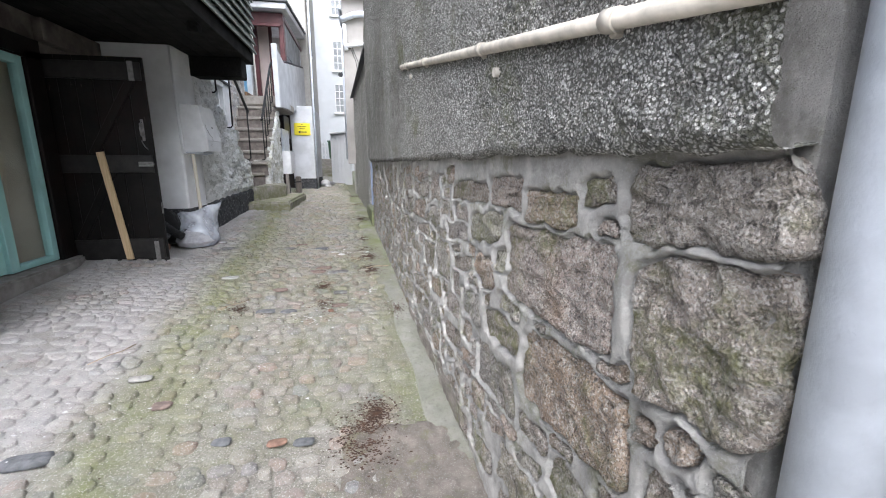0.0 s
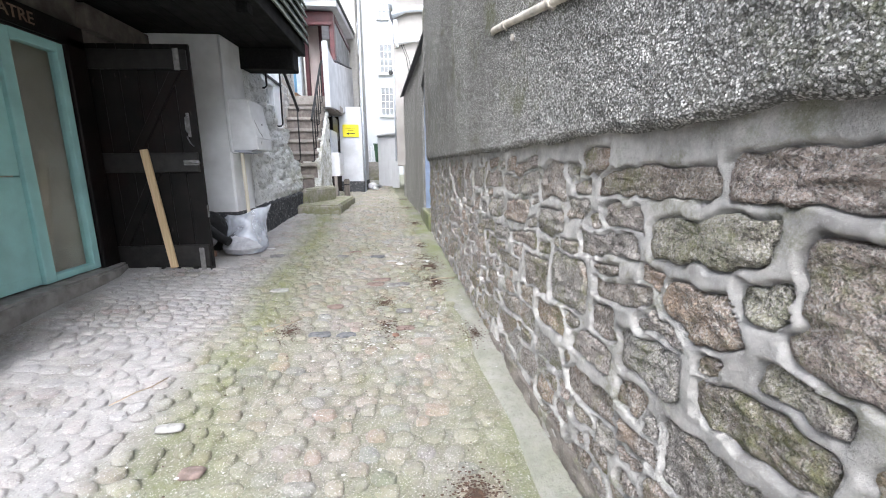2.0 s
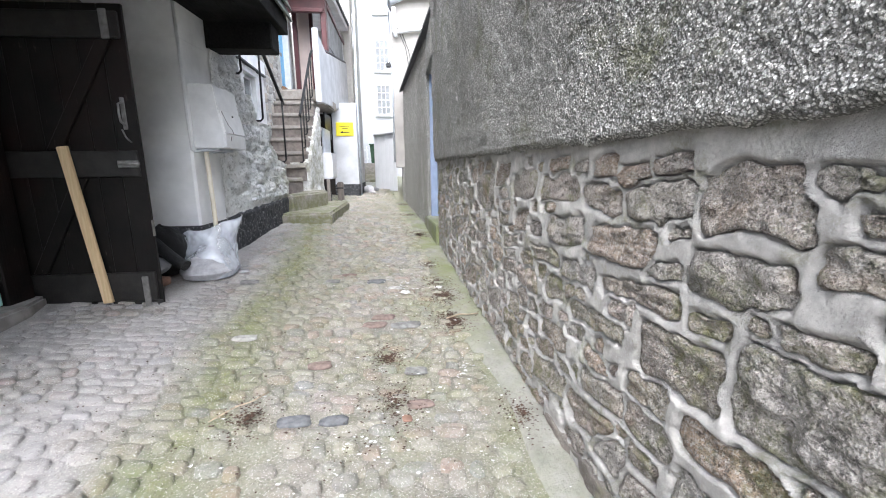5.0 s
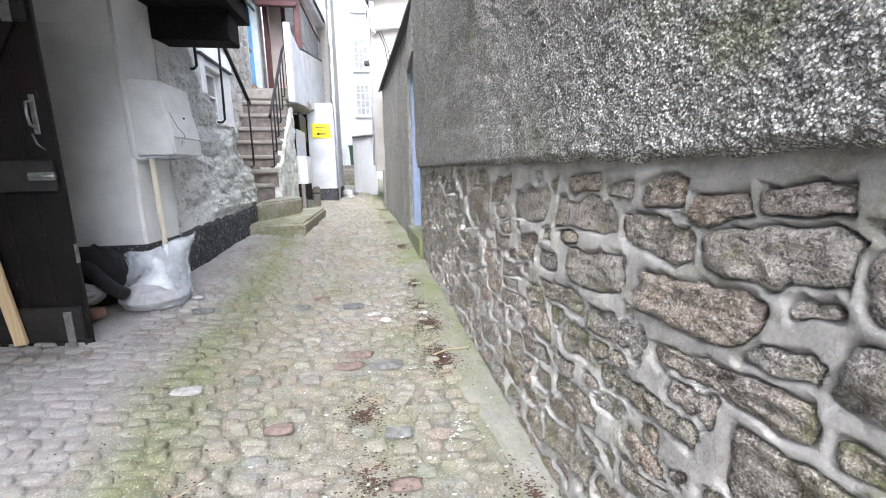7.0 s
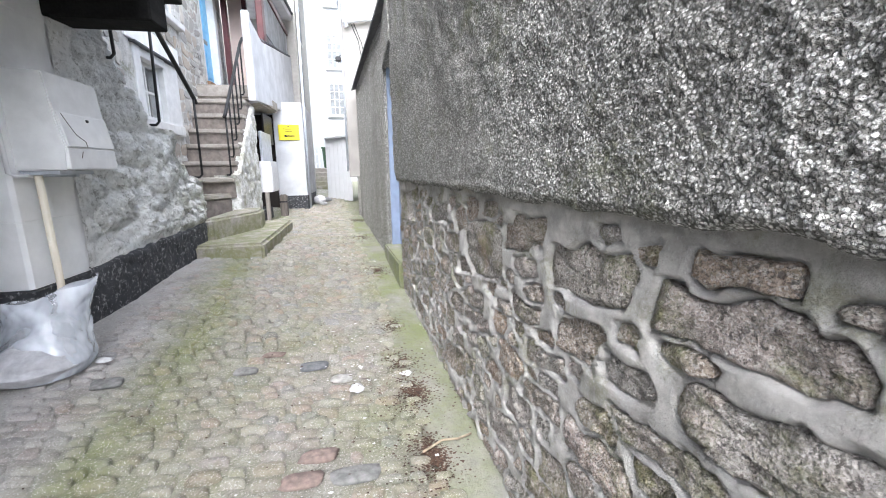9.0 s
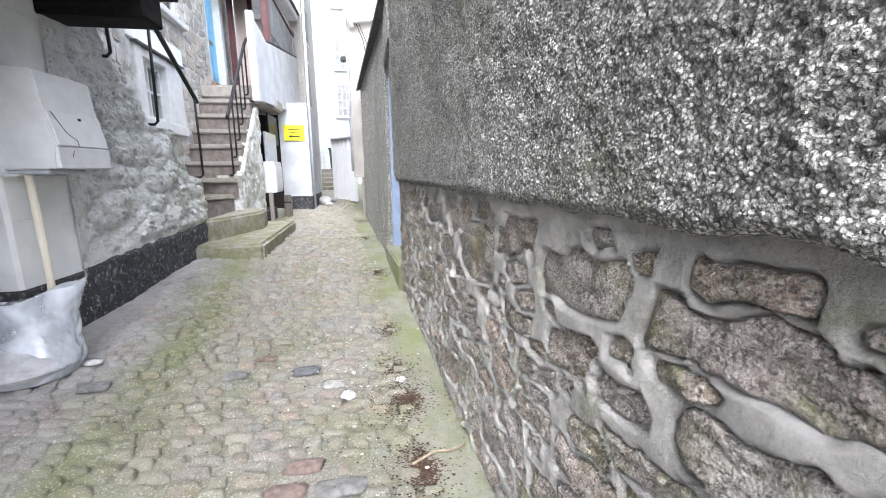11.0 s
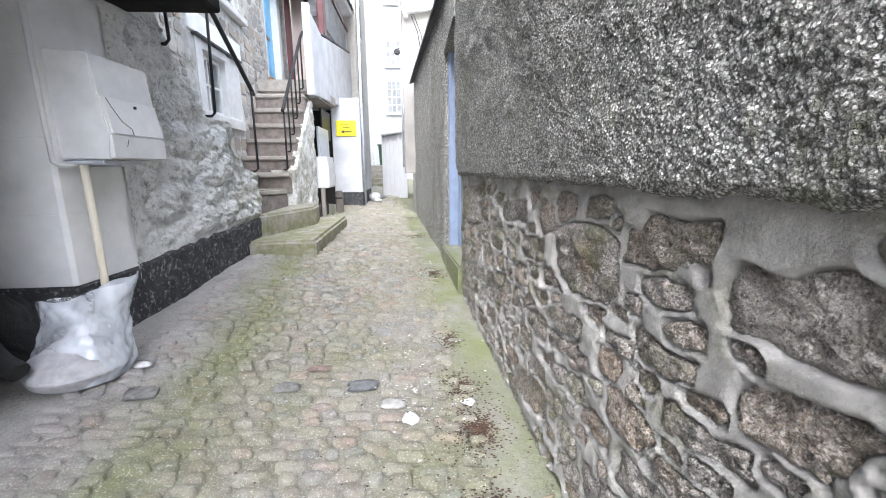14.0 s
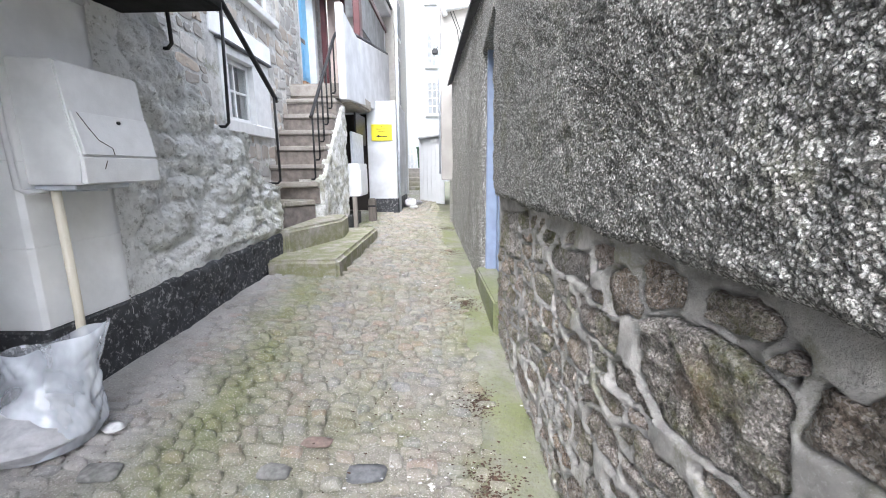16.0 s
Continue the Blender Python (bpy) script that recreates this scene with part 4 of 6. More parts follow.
for x0, z0, x1, z1 in ((-3.0, 0.40, -2.62, 1.09), (-2.75, 1.30, -2.32, 2.02)):
    w = Vector((z1 - z0, 0, x0 - x1)).normalized() * 0.055
    part("brace", prism([(x0 - w.x, 4.972, z0 - w.z * 0), (x1 - w.x, 4.972, z1), (x1 + w.x, 4.972, z1), (x0 + w.x, 4.972, z0)], (0, 0.027, 0), 0.004), BLACK_PAINT, leaf)
part("kick_board", block(DX0, DX1, 4.985, 4.999, DZ0, 0.165, 0.003), WORN_BLACK, leaf)
part("handle", joined(tube([(-2.27, 5.0, 1.62), (-2.27, 4.95, 1.60), (-2.268, 4.94, 1.54), (-2.27, 4.95, 1.48), (-2.27, 5.0, 1.46)], 0.008, 8), block(-2.285, -2.255, 4.992, 5.0, 1.43, 1.65, 0.003)), STEEL, leaf, "worn steel pull handle")
part("latch", joined(tube([(-2.29, 4.985, 1.43), (-2.25, 4.95, 1.37), (-2.235, 4.98, 1.34)], 0.006, 6)), STEEL, leaf)
part("bolt", joined(block(-2.34, -2.2, 4.955, 4.968, 1.165, 1.215, 0.003), tube([(-2.33, 4.95, 1.19), (-2.19, 4.95, 1.19)], 0.011, 8)), STEEL, leaf)
part("hinge", block(-2.30, -2.255, 4.955, 4.968, 0.13, 0.36, 0.003), STEEL, leaf)
part("hinge", block(-2.315, -2.265, 4.955, 4.968, 2.02, 2.21, 0.003), STEEL, leaf)
part("edge_plate", block(-2.192, -2.186, 4.99, 5.02, 0.66, 0.78, 0.002), STEEL, leaf)

# the second leaf, swung out at the other side
leaf2 = root("black_door", (-3.12, 3.0, 0.0), "black plank door leaf standing open", "door")
for i in range(4):
    part("plank", block(-3.08 + i * 0.135, -3.08 + (i + 1) * 0.135 - 0.004, 2.98, 3.01, 0.02, 2.2, 0.004), BLACK_PAINT, leaf2)
part("ledge", block(-3.06, -2.56, 3.011, 3.04, 0.16, 0.34, 0.005), BLACK_PAINT, leaf2)
part("ledge", block(-3.06, -2.56, 3.011, 3.04, 1.0, 1.16, 0.005), BLACK_PAINT, leaf2)

# pale batten leaning on the open door, footed on its lower ledge
bat = root("batten", (-2.545, 4.93, 0.17), "pale pine batten leaning against the black door", "timber")
d = Vector((-2.675, 4.945, 1.315)) - Vector((-2.545, 4.945, 0.17))
part("plank", block(-0.034, 0.034, -0.014, 0.014, 0, d.length, 0.004, Matrix.Translation((-2.545, 4.945, 0.17)) @ d.to_track_quat("Z", "Y").to_matrix().to_4x4() @ pose(0, 0, 0, 0, 0, 90)), PINE, bat)

# ---- jettied upper floor ----
jet = root("jetty_storey", (-2.5, 3, 2.6), "jettied upper storey of weathered lapped boards", "house", kind="structure")
for i in range(11):
    a = -3.45 + i * 0.17
    part("soffit_board", block(a, a + 0.166, 1.9, 6.80, 2.60, 2.64, 0.004), SOFFIT, jet)
part("fascia", block(-1.66, -1.53, 1.9, 6.84, 2.60, 2.76, 0.008), SOFFIT, jet)
part("end_fascia", block(-3.45, -1.66, 6.80, 6.86, 2.60, 2.76, 0.006), SOFFIT, jet)
part("core", block(-6.0, -1.56, 1.9, 6.82, 2.70, 4.9, 0.0), SOFFIT, jet)
for i in range(19):
    z = 2.75 + i * 0.115
    bm = prism([(-1.50, 1.9, z), (-1.475, 1.9, z), (-1.535, 1.9, z + 0.15), (-1.56, 1.9, z + 0.15)], (0, 4.98, 0), 0.003)
    part("weatherboard", bm, SHINGLE, jet)
    part("end_board", prism([(-6, 6.83, z), (-6, 6.87, z), (-6, 6.835, z + 0.14), (-6, 6.822, z + 0.14)], (4.46, 0, 0), 0.002), SHINGLE, jet)
part("bracket", block(-1.70, -1.60, 4.9, 5.05, 2.50, 2.60, 0.01), SOFFIT, jet)
bx = root("box_beam", (-1.93, 6.5, 2.35), "black boxed beam under the jetty end", "beam", kind="structure")
part("beam", block(-2.28, -1.59, 6.39, 6.66, 2.345, 2.60, 0.012), SOFFIT, bx)
tagged(part("door_head_beam", block(-3.4, -3.0, 4.97, 6.2, 2.36, 2.58, 0.012), BROWN_PLASTER), "old plastered beam end under the soffit", "beam", kind="structure")

# ---- white pier and stair wall ----
pier = root("wall_pier", (-2.6, 5.9, 0.1), "white painted block pier with black foot", "wall", kind="structure")
for z in np.arange(0.62, 2.6, 0.42):
    part("block", prism([(-3.45, 5.89, z), (-2.275, 5.89, z), (left_x(5.9), 5.91, z), (left_x(6.52) - 0.005, 6.52, z), (-3.45, 6.52, z)], (0, 0, min(0.4195, 2.598 - z)), 0.002), WHITE_WALL, pier)
part("foot", prism([(-3.45, 5.88, -0.1), (-2.265, 5.88, -0.1), (left_x(5.9) + 0.01, 5.905, -0.1), (left_x(6.52) + 0.008, 6.52, -0.1), (-3.45, 6.52, -0.1)], (0, 0, 0.716), 0.01), PLINTH, pier)
part("conduit", tube([(-2.265, 5.885, 2.59), (-2.262, 5.885, 1.6), (-2.255, 5.885, 1.33), (-2.235, 5.90, 1.315), (-2.20, 6.0, 1.315)], 0.013, 8), BOX_WHITE, pier, "white painted conduit")

stair_wall = root("wall_stair", (-2.2, 7.3, 0.2), "lumpy whitewashed rubble stair wall, stained grey and green", "wall", kind="structure")


def stair_top(y):
    return np.interp(y, (6.4, 6.8, 6.98, 7.5, 7.9, 7.93, 8.1, 8.3, 8.5), (2.58, 2.55, 2.27, 1.79, 1.74, 1.50, 1.38, 1.27, 1.23))


U, W = np.meshgrid(np.arange(6.40, 8.511, 0.010), np.linspace(0, 1, 220))
V = 0.05 + W * (stair_top(U) + 0.02 * (waves(U, U, 0.1, 3) - 0.5) - 0.05)
rough = np.clip((U - 6.40) / 0.3, 0, 1)
H = rough * (0.07 * (lumps(U, V, 0.17, 21, 0.9) - 0.4) + 0.026 * (lumps(U, V, 0.07, 25, 0.7) - 0.3) + 0.014 * lumps(U, V, 0.028, 27, 0.6) + 0.05 * (waves(U, V, 0.4, 2) - 0.5)) * np.clip((V - 0.70) / 0.08, 0.0, 1) + 0.004 + 0.006 * waves(U, V, 0.03, 6)
for hu, hv in ((7.03, 0.89), (6.92, 0.90)):
    H = H - 0.07 * np.exp(-((U - hu) / 0.06) ** 2 - ((V - hv) / 0.028) ** 2)
H[-1] -= 0.12
sheet("whitewash", np.stack([left_x(U) + H, U, V], 2), WASH, stair_wall)
U2, V2 = np.meshgrid(np.linspace(0, 0.7, 50), np.linspace(0.05, 1.22, 70))
H2 = 0.04 * (lumps(U2, V2, 0.15, 41, 0.9) - 0.4) + 0.015 * lumps(U2, V2, 0.05, 44, 0.7)
H2[:, 0] = 0
sheet("wall_end", np.stack([left_x(8.5) + 0.02 - U2, 8.50 + H2, V2], 2)[:, ::-1], WASH, stair_wall)
outline = [(y, float(stair_top(y)) - 0.04) for y in np.linspace(6.5, 8.48, 24)]
part("wall_core", prism([(-2.24, 6.5, -0.2)] + [(-2.24, y, z) for y, z in outline] + [(-2.24, 8.48, -0.2)], (-0.48, 0, 0)), WASH, stair_wall)
U, W = np.meshgrid(np.arange(6.40, 8.50, 0.02), np.linspace(0, 1, 26))
V = 0.0 + W * (np.interp(U, (6.5, 7.3, 8.5), (0.665, 0.69, 0.735)) + 0.03 * (waves(U, U, 0.12, 9) - 0.5))
H = 0.012 + (0.022 + 0.02 * (waves(U, V, 0.12, 3) - 0.5) + 0.016 * lumps(U, V, 0.07, 61, 0.6)) * np.clip((U - 6.4) / 0.3, 0, 1)
H[-1] = -0.02
sheet("black_foot", np.stack([left_x(U) + H, U, V], 2), PLINTH, stair_wall, "black painted wall foot, chipped")

# electricity meter box with sloped lid
mb = root("meter_box", (-2.11, 6.2, 1.345), "white wall meter cupboard with sloping lid, cracked", "meter box")
prof = [(-2.26, 1.345), (-1.985, 1.345), (-1.97, 1.48), (-2.005, 1.68), (-2.03, 1.915), (-2.26, 1.93)]
part("body", prism([(x, 5.94, z) for x, z in prof], (0, 0.51, 0), 0.008, 2), BOX_WHITE, mb)
part("door", prism([(-1.972, 5.955, 1.487), (-1.960, 5.955, 1.487), (-1.997, 5.955, 1.69), (-2.012, 5.955, 1.69)], (0, 0.485, 0), 0.003), BOX_WHITE, mb)
part("lower_panel", block(-1.985, -1.964, 5.945, 6.446, 1.35, 1.478, 0.004), BOX_WHITE, mb)
part("lock", tube([(-2.0, 6.22, 1.66), (-1.982, 6.22, 1.658)], 0.009, 10), IRON, mb)
part("crack", tube([(-1.995, 5.985, 1.685), (-1.982, 6.02, 1.62), (-1.971, 6.06, 1.56), (-1.965, 6.13, 1.525), (-1.959, 6.13, 1.49)], 0.0018, 5), LEAF, mb)
part("crack", tube([(-1.962, 6.08, 1.46), (-1.962, 6.06, 1.42)], 0.0016, 5), LEAF, mb)
part("base_tray", joined(block(-2.25, -2.04, 5.96, 6.30, 1.318, 1.344, 0.005), block(-2.25, -2.05, 6.12, 6.16, 1.305, 1.344, 0.003)), GREY_PIPE, mb, "rusty grey tray under the box")

# handle leaning from the bag to the box
hd = root("shovel_handle", (-2.14, 5.94, 0.14), "cream wooden handle leaning from a clear bag", "handle")
part("shaft", tube([(-2.14, 5.94, 0.14), (-2.165, 5.985, 0.75), (-2.178, 5.995, 1.315)], 0.021, 12), HANDLE, hd)


# ---- bags beside the pier ----
def sack(name, at, size, material, parent, seed, pinch=0.0, open_top=False, rumple=1.0, slump=False):
    """A crumpled sack: rounded foot, folded sides; closed above, or with a flaring ragged mouth."""
    a, w = np.meshgrid(np.linspace(0, 2 * math.pi, 121), np.linspace(0, 1, 60))
    if open_top:
        r = np.interp(w, (0, 0.06, 0.2, 0.45, 0.7, 1.0), (0.0, 0.85, 1.0, 0.92, 0.88, 1.08))
        z = np.interp(w, (0, 0.06, 1.0), (0.0, 0.02, 1.0))
    else:
        r = np.sqrt(np.clip(1 - (2 * w - 1) ** 2, 0, 1)) ** 0.7
        z = w
    if slump:
        r = np.interp(w, (0, 0.08, 0.3, 0.6, 0.85, 1.0), (0.0, 0.86, 1.0, 0.85, 0.42, 0.0))
    ca, sa = np.cos(a) + 3, np.sin(a) + 3
    crease = np.abs(waves(ca * 1.0 + w * 2.0, sa * 1.0 - w * 1.4, 0.42, seed) - 0.5) * 2
    crease2 = np.abs(waves(ca - w * 1.2, sa + w * 2.2, 0.19, seed + 3) - 0.5) * 2
    fold = 1 + rumple * (0.13 * (crease - 0.5) + 0.045 * (crease2 - 0.5)) * np.clip(w * 3, 0, 1)
    fold[:, -1] = fold[:, 0]
    X = at[0] + size[0] * r * fold * np.cos(a) + pinch * w
    Y = at[1] + size[1] * r * fold * np.sin(a) * (1 - 0.5 * w * open_top) + 0.10 * w * open_top
    lip = 0.10 * np.sin(a * 2 + seed) + 0.08 * np.sin(a * 5 + seed)
    if open_top:
        lip = 0.3 * lip + 0.16 * np.cos(a)
    Z = at[2] + size[2] * z * (1 + lip * (w ** 2 if open_top else 0.4 * w))
    return sheet(name, np.stack([X, Y, Z], 2), material, parent)


gz = lambda x, y: float(ground_z(x, y))
bag = root("clear_bag", (-2.16, 5.62, gz(-2.16, 5.62)), "clear polythene bag half full of grey sand", "bag")
sack("sand", (-2.13, 5.63, gz(-2.13, 5.63) - 0.012), (0.232, 0.215, 0.25), SAND, bag, 7, 0.02, False, 0.4, True)
sack("film", (-2.12, 5.65, gz(-2.12, 5.65) - 0.014), (0.25, 0.238, 0.47), FILM, bag, 7, 0.03, True, 0.6)
blk = root("black_sack", (-2.46, 5.66, gz(-2.46, 5.66)), "limp black bin liner drooping into the clear bag", "bag")
sack("film", (-2.50, 5.66, gz(-2.50, 5.66) - 0.01), (0.22, 0.13, 0.45), BLACK_BAG, blk, 4)
part("tail", tube([(-2.52, 5.56, 0.53), (-2.42, 5.49, 0.47), (-2.33, 5.43, 0.42), (-2.26, 5.40, 0.375), (-2.20, 5.385, 0.35), (-2.18, 5.38, 0.34)], 0.048, 10), BLACK_BAG, blk)
gry = root("grey_sack", (-2.55, 5.40, gz(-2.55, 5.4) + 0.07), "dusty grey sack lying on loose bricks", "bag")
sack("film", (-2.56, 5.42, gz(-2.56, 5.42) + 0.062), (0.22, 0.13, 0.17), GREY_BAG, gry, 9)
BRICK = plain("old_brown_brick", (0.25, 0.15, 0.11), 0.9, 0, 0.35, 22, 0.006)
for bx_, by_, turn in ((-2.60, 5.44, 8), (-2.44, 5.37, -14)):
    tagged(part("brick", block(-0.105, 0.105, -0.05, 0.05, 0, 0.068, 0.008, pose(bx_, by_, gz(bx_, by_) + 0.004, 0, 0, turn), 2), BRICK), "old brown brick under a dusty sack", "brick", "loose bricks by the wall")

# ---- stone stairs ----
stairs = root("stairs", (-1.9, 9.0, 0.3), "worn granite stairs turning up to a landing, mossy at the foot", "stairs", kind="structure")


def stair_step(points, z0, z1, bevel=0.034):
    bm = prism([(x, y, z0) for x, y in points], (0, 0, z1 - z0), bevel, 3)
    rs_ = random.Random(int(z1 * 1000))
    for v in bm.verts:
        v.co.z += rs_.uniform(-0.003, 0.003)
        v.co.x += rs_.uniform(-0.004, 0.004)
    part("step", bm, STEP, stairs)


stair_step([(-2.12, 8.00), (-1.38, 8.05), (-1.40, 10.40), (-2.12, 10.4)], 0.1, 0.50)
stair_step([(-2.14, 8.40), (-2.03, 8.42), (-1.68, 9.42), (-1.75, 10.0), (-2.14, 10.0)], 0.4, 0.755)
stair_step([(-2.75, 9.25), (-2.38, 9.25), (-2.13, 9.68), (-2.15, 10.2), (-2.8, 10.2)], 0.92, 1.0, 0.018)
part("riser", prism([(x, y, 0.4) for x, y in ((-2.75, 9.28), (-2.39, 9.28), (-2.145, 9.70), (-2.16, 10.18), (-2.8, 10.18))], (0, 0, 0.519), 0.006), RISER, stairs)
for k, z in enumerate((1.235, 1.48, 1.745, 1.99, 2.25, 2.51)):
    y = 9.62 + 0.235 * k
    lean = 0.12 * (k == 0)
    stair_step([(-2.98, y - lean), (-2.06, y + 0.05 * (k == 0)), (-2.06, y + 0.5), (-2.98, y + 0.5)], z - 0.075, z, 0.018)
    part("riser", block(-2.98, -2.062, y + 0.03 + lean * 0.4, y + 0.45, z - 0.30, z - 0.076, 0.006), RISER, stairs)
stair_step([(-2.98, 11.02), (-1.95, 11.02), (-1.90, 12.9), (-2.98, 12.9)], 2.55, 2.78)
part("stair_core", prism([(-2.98, 9.75, 0.1), (-2.98, 9.75, 0.9), (-2.98, 11.1, 2.25), (-2.98, 11.1, 0.1)], (0.88, 0, 0)), STEP, stairs)

# rubble flank under the upper flight
flank = root("wall_flank", (-2.05, 10.4, 0.3), "flaking whitewashed rubble flank of the stairs", "wall", kind="structure")
U, V = np.meshgrid(np.linspace(9.72, 11.15, 110), np.linspace(0.0, 1.0, 110))
top = np.interp(U, (9.72, 9.85, 11.0, 11.15), (1.27, 1.30, 2.40, 2.46))
Z = 0.25 + V * (top - 0.25)
H = 0.028 * (lumps(U, Z, 0.2, 71, 0.9) - 0.4) + 0.016 * lumps(U, Z, 0.07, 73, 0.7)
H[:, 0] = -0.12
H[-1] -= 0.1
sheet("whitewash", np.stack([-2.02 + 0.0 * (U - 9.7) + H, U, Z], 2), WASH, flank)
U, V = np.meshgrid(np.linspace(0, 0.34, 30), np.linspace(0.3, 1.27, 60))
H = 0.04 * (lumps(U, V, 0.15, 81, 0.9) - 0.4)
sheet("wall_end", np.stack([-2.35 + U, 9.74 - H - 0.1 * np.clip((U - 0.25) / 0.09, 0, 1) * -1, V], 2), WASH, flank)
part("flank_core", prism([(-2.05, 9.8, 0.0), (-2.05, 9.8, 0.95), (-2.05, 11.1, 2.3), (-2.05, 11.1, 0.0)], (-0.3, 0, 0)), WASH, flank)
part("black_foot", block(-2.2, -1.985, 9.95, 11.9, 0.2, 0.62, 0.02), PLINTH, flank)


def railing(name, posts, rail, label):
    top = root(name, posts[0][0], label, "railing")
    for base, head, bend in posts:
        b, h = Vector(base), Vector(head)
        part("post", tube([b + Vector(bend), b + Vector(bend) * 0.25, b + Vector((0, 0, 0.03)), (b + h) / 2, h], 0.013, 8), IRON, top)
    part("handrail", tube(rail, 0.024, 10), IRON, top)
    return top


railing("stair_railing", [((-2.10, 8.52, 1.26), (-2.09, 8.50, 2.16), (-0.12, 0, 0)), ((-2.10, 7.56, 1.77), (-2.10, 7.62, 2.76), (-0.12, 0, 0)), ((-2.10, 6.93, 2.22), (-2.10, 6.90, 3.18), (-0.12, 0, 0))],
        [(-2.09, 8.56, 2.12), (-2.09, 8.52, 2.16), (-2.10, 7.65, 2.755), (-2.10, 6.85, 3.26)], "black iron handrail on the whitewashed stair wall")
posts2 = []
for k in range(6):
    y = 9.70 + 0.25 * k
    z = 1.25 + max(0, (y - 9.66)) * 1.07
    posts2.append(((-2.10, y, z - 0.02), (-2.10, y + 0.02, 2.12 + 1.02 * (y - 9.7)), (-0.06, 0, 0)))
railing("stair_railing", posts2, [(-2.10, 9.66, 2.09), (-2.10, 9.72, 2.14), (-2.10, 11.0, 3.44), (-2.08, 11.1, 3.55)], "thin iron railing up the granite stairs")

# ---- stone house with blue door ----
HX = lambda y: -2.75 - 0.05 * (y - 9.0)
house = root("house_left", (-3.5, 10, 0.5), "pale rubble stone house with white window and blue door", "house", kind="structure")
OPEN = [(8.72, 10.0, 1.86, 2.78), (11.75, 12.62, 2.78, 4.85), (8.8, 10.42, 3.45, 4.6)]


def facade_core(y0, y1, z0, z1, openings, thick=0.35):
    """Wall pieces round the openings of a facade."""
    ys = sorted({y0, y1, *[o[0] for o in openings], *[o[1] for o in openings]})
    for a, b in zip(ys, ys[1:]):
        if b <= y0 or a >= y1:
            continue
        holes = sorted((o[2], o[3]) for o in openings if o[0] <= a and o[1] >= b)
        z = z0
        for h0, h1 in holes + [(z1, z1)]:
            if h0 > z:
                part("wall", prism([(HX(a) - 0.015, a, z), (HX(b) - 0.015, b, z), (HX(b) - thick, b, z), (HX(a) - thick, a, z)], (0, 0, h0 - z)), HOUSE_MORTAR, house)
            z = h1


facade_core(6.6, 13.4, 0.2, 6.0, OPEN)
part("roof", block(-6, -2.6, 6.6, 13.4, 6.0, 6.2, 0.01), SLATE, house)
# unseen back wall, its colour stands for an unlit room
part("back_room", block(-6.2, -6.0, 6.6, 13.4, 0.0, 6.0, 0), SHADE_DARK, house)


def sash(name, y0, y1, z0, z1, x, cols, rows, label, sill=True, reveal=0.16, blind=True):
    w = root(name, (x, (y0 + y1) / 2, z0), label, "window", kind="structure")
    fw = 0.055
    bars = [block(x - 0.05, x, y0, y0 + fw, z0, z1, 0.004), block(x - 0.05, x, y1 - fw, y1, z0, z1, 0.004), block(x - 0.05, x, y0 + fw, y1 - fw, z0, z0 + fw, 0.004), block(x - 0.05, x, y0 + fw, y1 - fw, z1 - fw, z1, 0.004)]
    part("window_frame", joined(*bars), WHITE_PAINT, w)
    for i in range(1, cols):
        y = y0 + fw + i * (y1 - y0 - 2 * fw) / cols
        part("glazing_bar", block(x - 0.04, x - 0.005, y - 0.014, y + 0.014, z0 + fw, z1 - fw, 0.003), WHITE_PAINT, w)
    for j in range(1, rows):
        z = z0 + fw + j * (z1 - z0 - 2 * fw) / rows
        part("glazing_bar", block(x - 0.038, x - 0.007, y0 + fw, y1 - fw, z - 0.014, z + 0.014, 0.003), WHITE_PAINT, w)
    pane = part("pane", block(x - 0.03, x - 0.026, y0 + fw, y1 - fw, z0 + fw, z1 - fw, 0), GLASS, w)
    pane.visible_shadow = False
    if blind:
        part("blind", block(x - 0.14, x - 0.13, y0 + 0.01, y1 - 0.01, z0 + 0.01, z1 - 0.01, 0), CURTAIN, w)
    return w


win = sash("window_2", 8.86, 9.56, 1.98, 2.70, HX(9.2) - 0.09, 2, 2, "small white four-pane window in a deep white reveal")
part("reveal", joined(block(HX(9) - 0.3, HX(9) + 0.02, 8.70, 8.86, 1.84, 2.80, 0.006), block(HX(9.9) - 0.3, HX(9.9) + 0.02, 9.56, 10.02, 1.84, 2.80, 0.006), block(HX(9.2) - 0.3, HX(9.4) + 0.02, 8.86, 9.56, 2.70, 2.80, 0.006)), WHITE_PAINT, win)
part("window_sill", prism([(HX(9) - 0.3, 8.70, 1.84), (HX(9) + 0.05, 8.70, 1.84), (HX(10) + 0.05, 10.02, 1.84), (HX(10) - 0.3, 10.02, 1.84)], (0, 0, 0.135), 0.008), WHITE_PAINT, win)
part("drip_slate", prism([(HX(9) - 0.02, 8.66, 2.80), (HX(9) + 0.07, 8.66, 2.80), (HX(10) + 0.07, 10.05, 2.80), (HX(10) - 0.02, 10.05, 2.80)], (0, 0, 0.025), 0.003), SLATE, win)
part("lintel", prism([(HX(9) - 0.02, 8.55, 2.83), (HX(9) + 0.035, 8.55, 2.83), (HX(10) + 0.035, 10.12, 2.83), (HX(10) - 0.02, 10.12, 2.83)], (0, 0, 0.24), 0.01), WHITE_WALL, win, "whitewashed lintel")
win3 = sash("window_3", 8.84, 10.38, 3.52, 4.56, HX(9.6) - 0.09, 3, 3, "white sash window above the stairs")
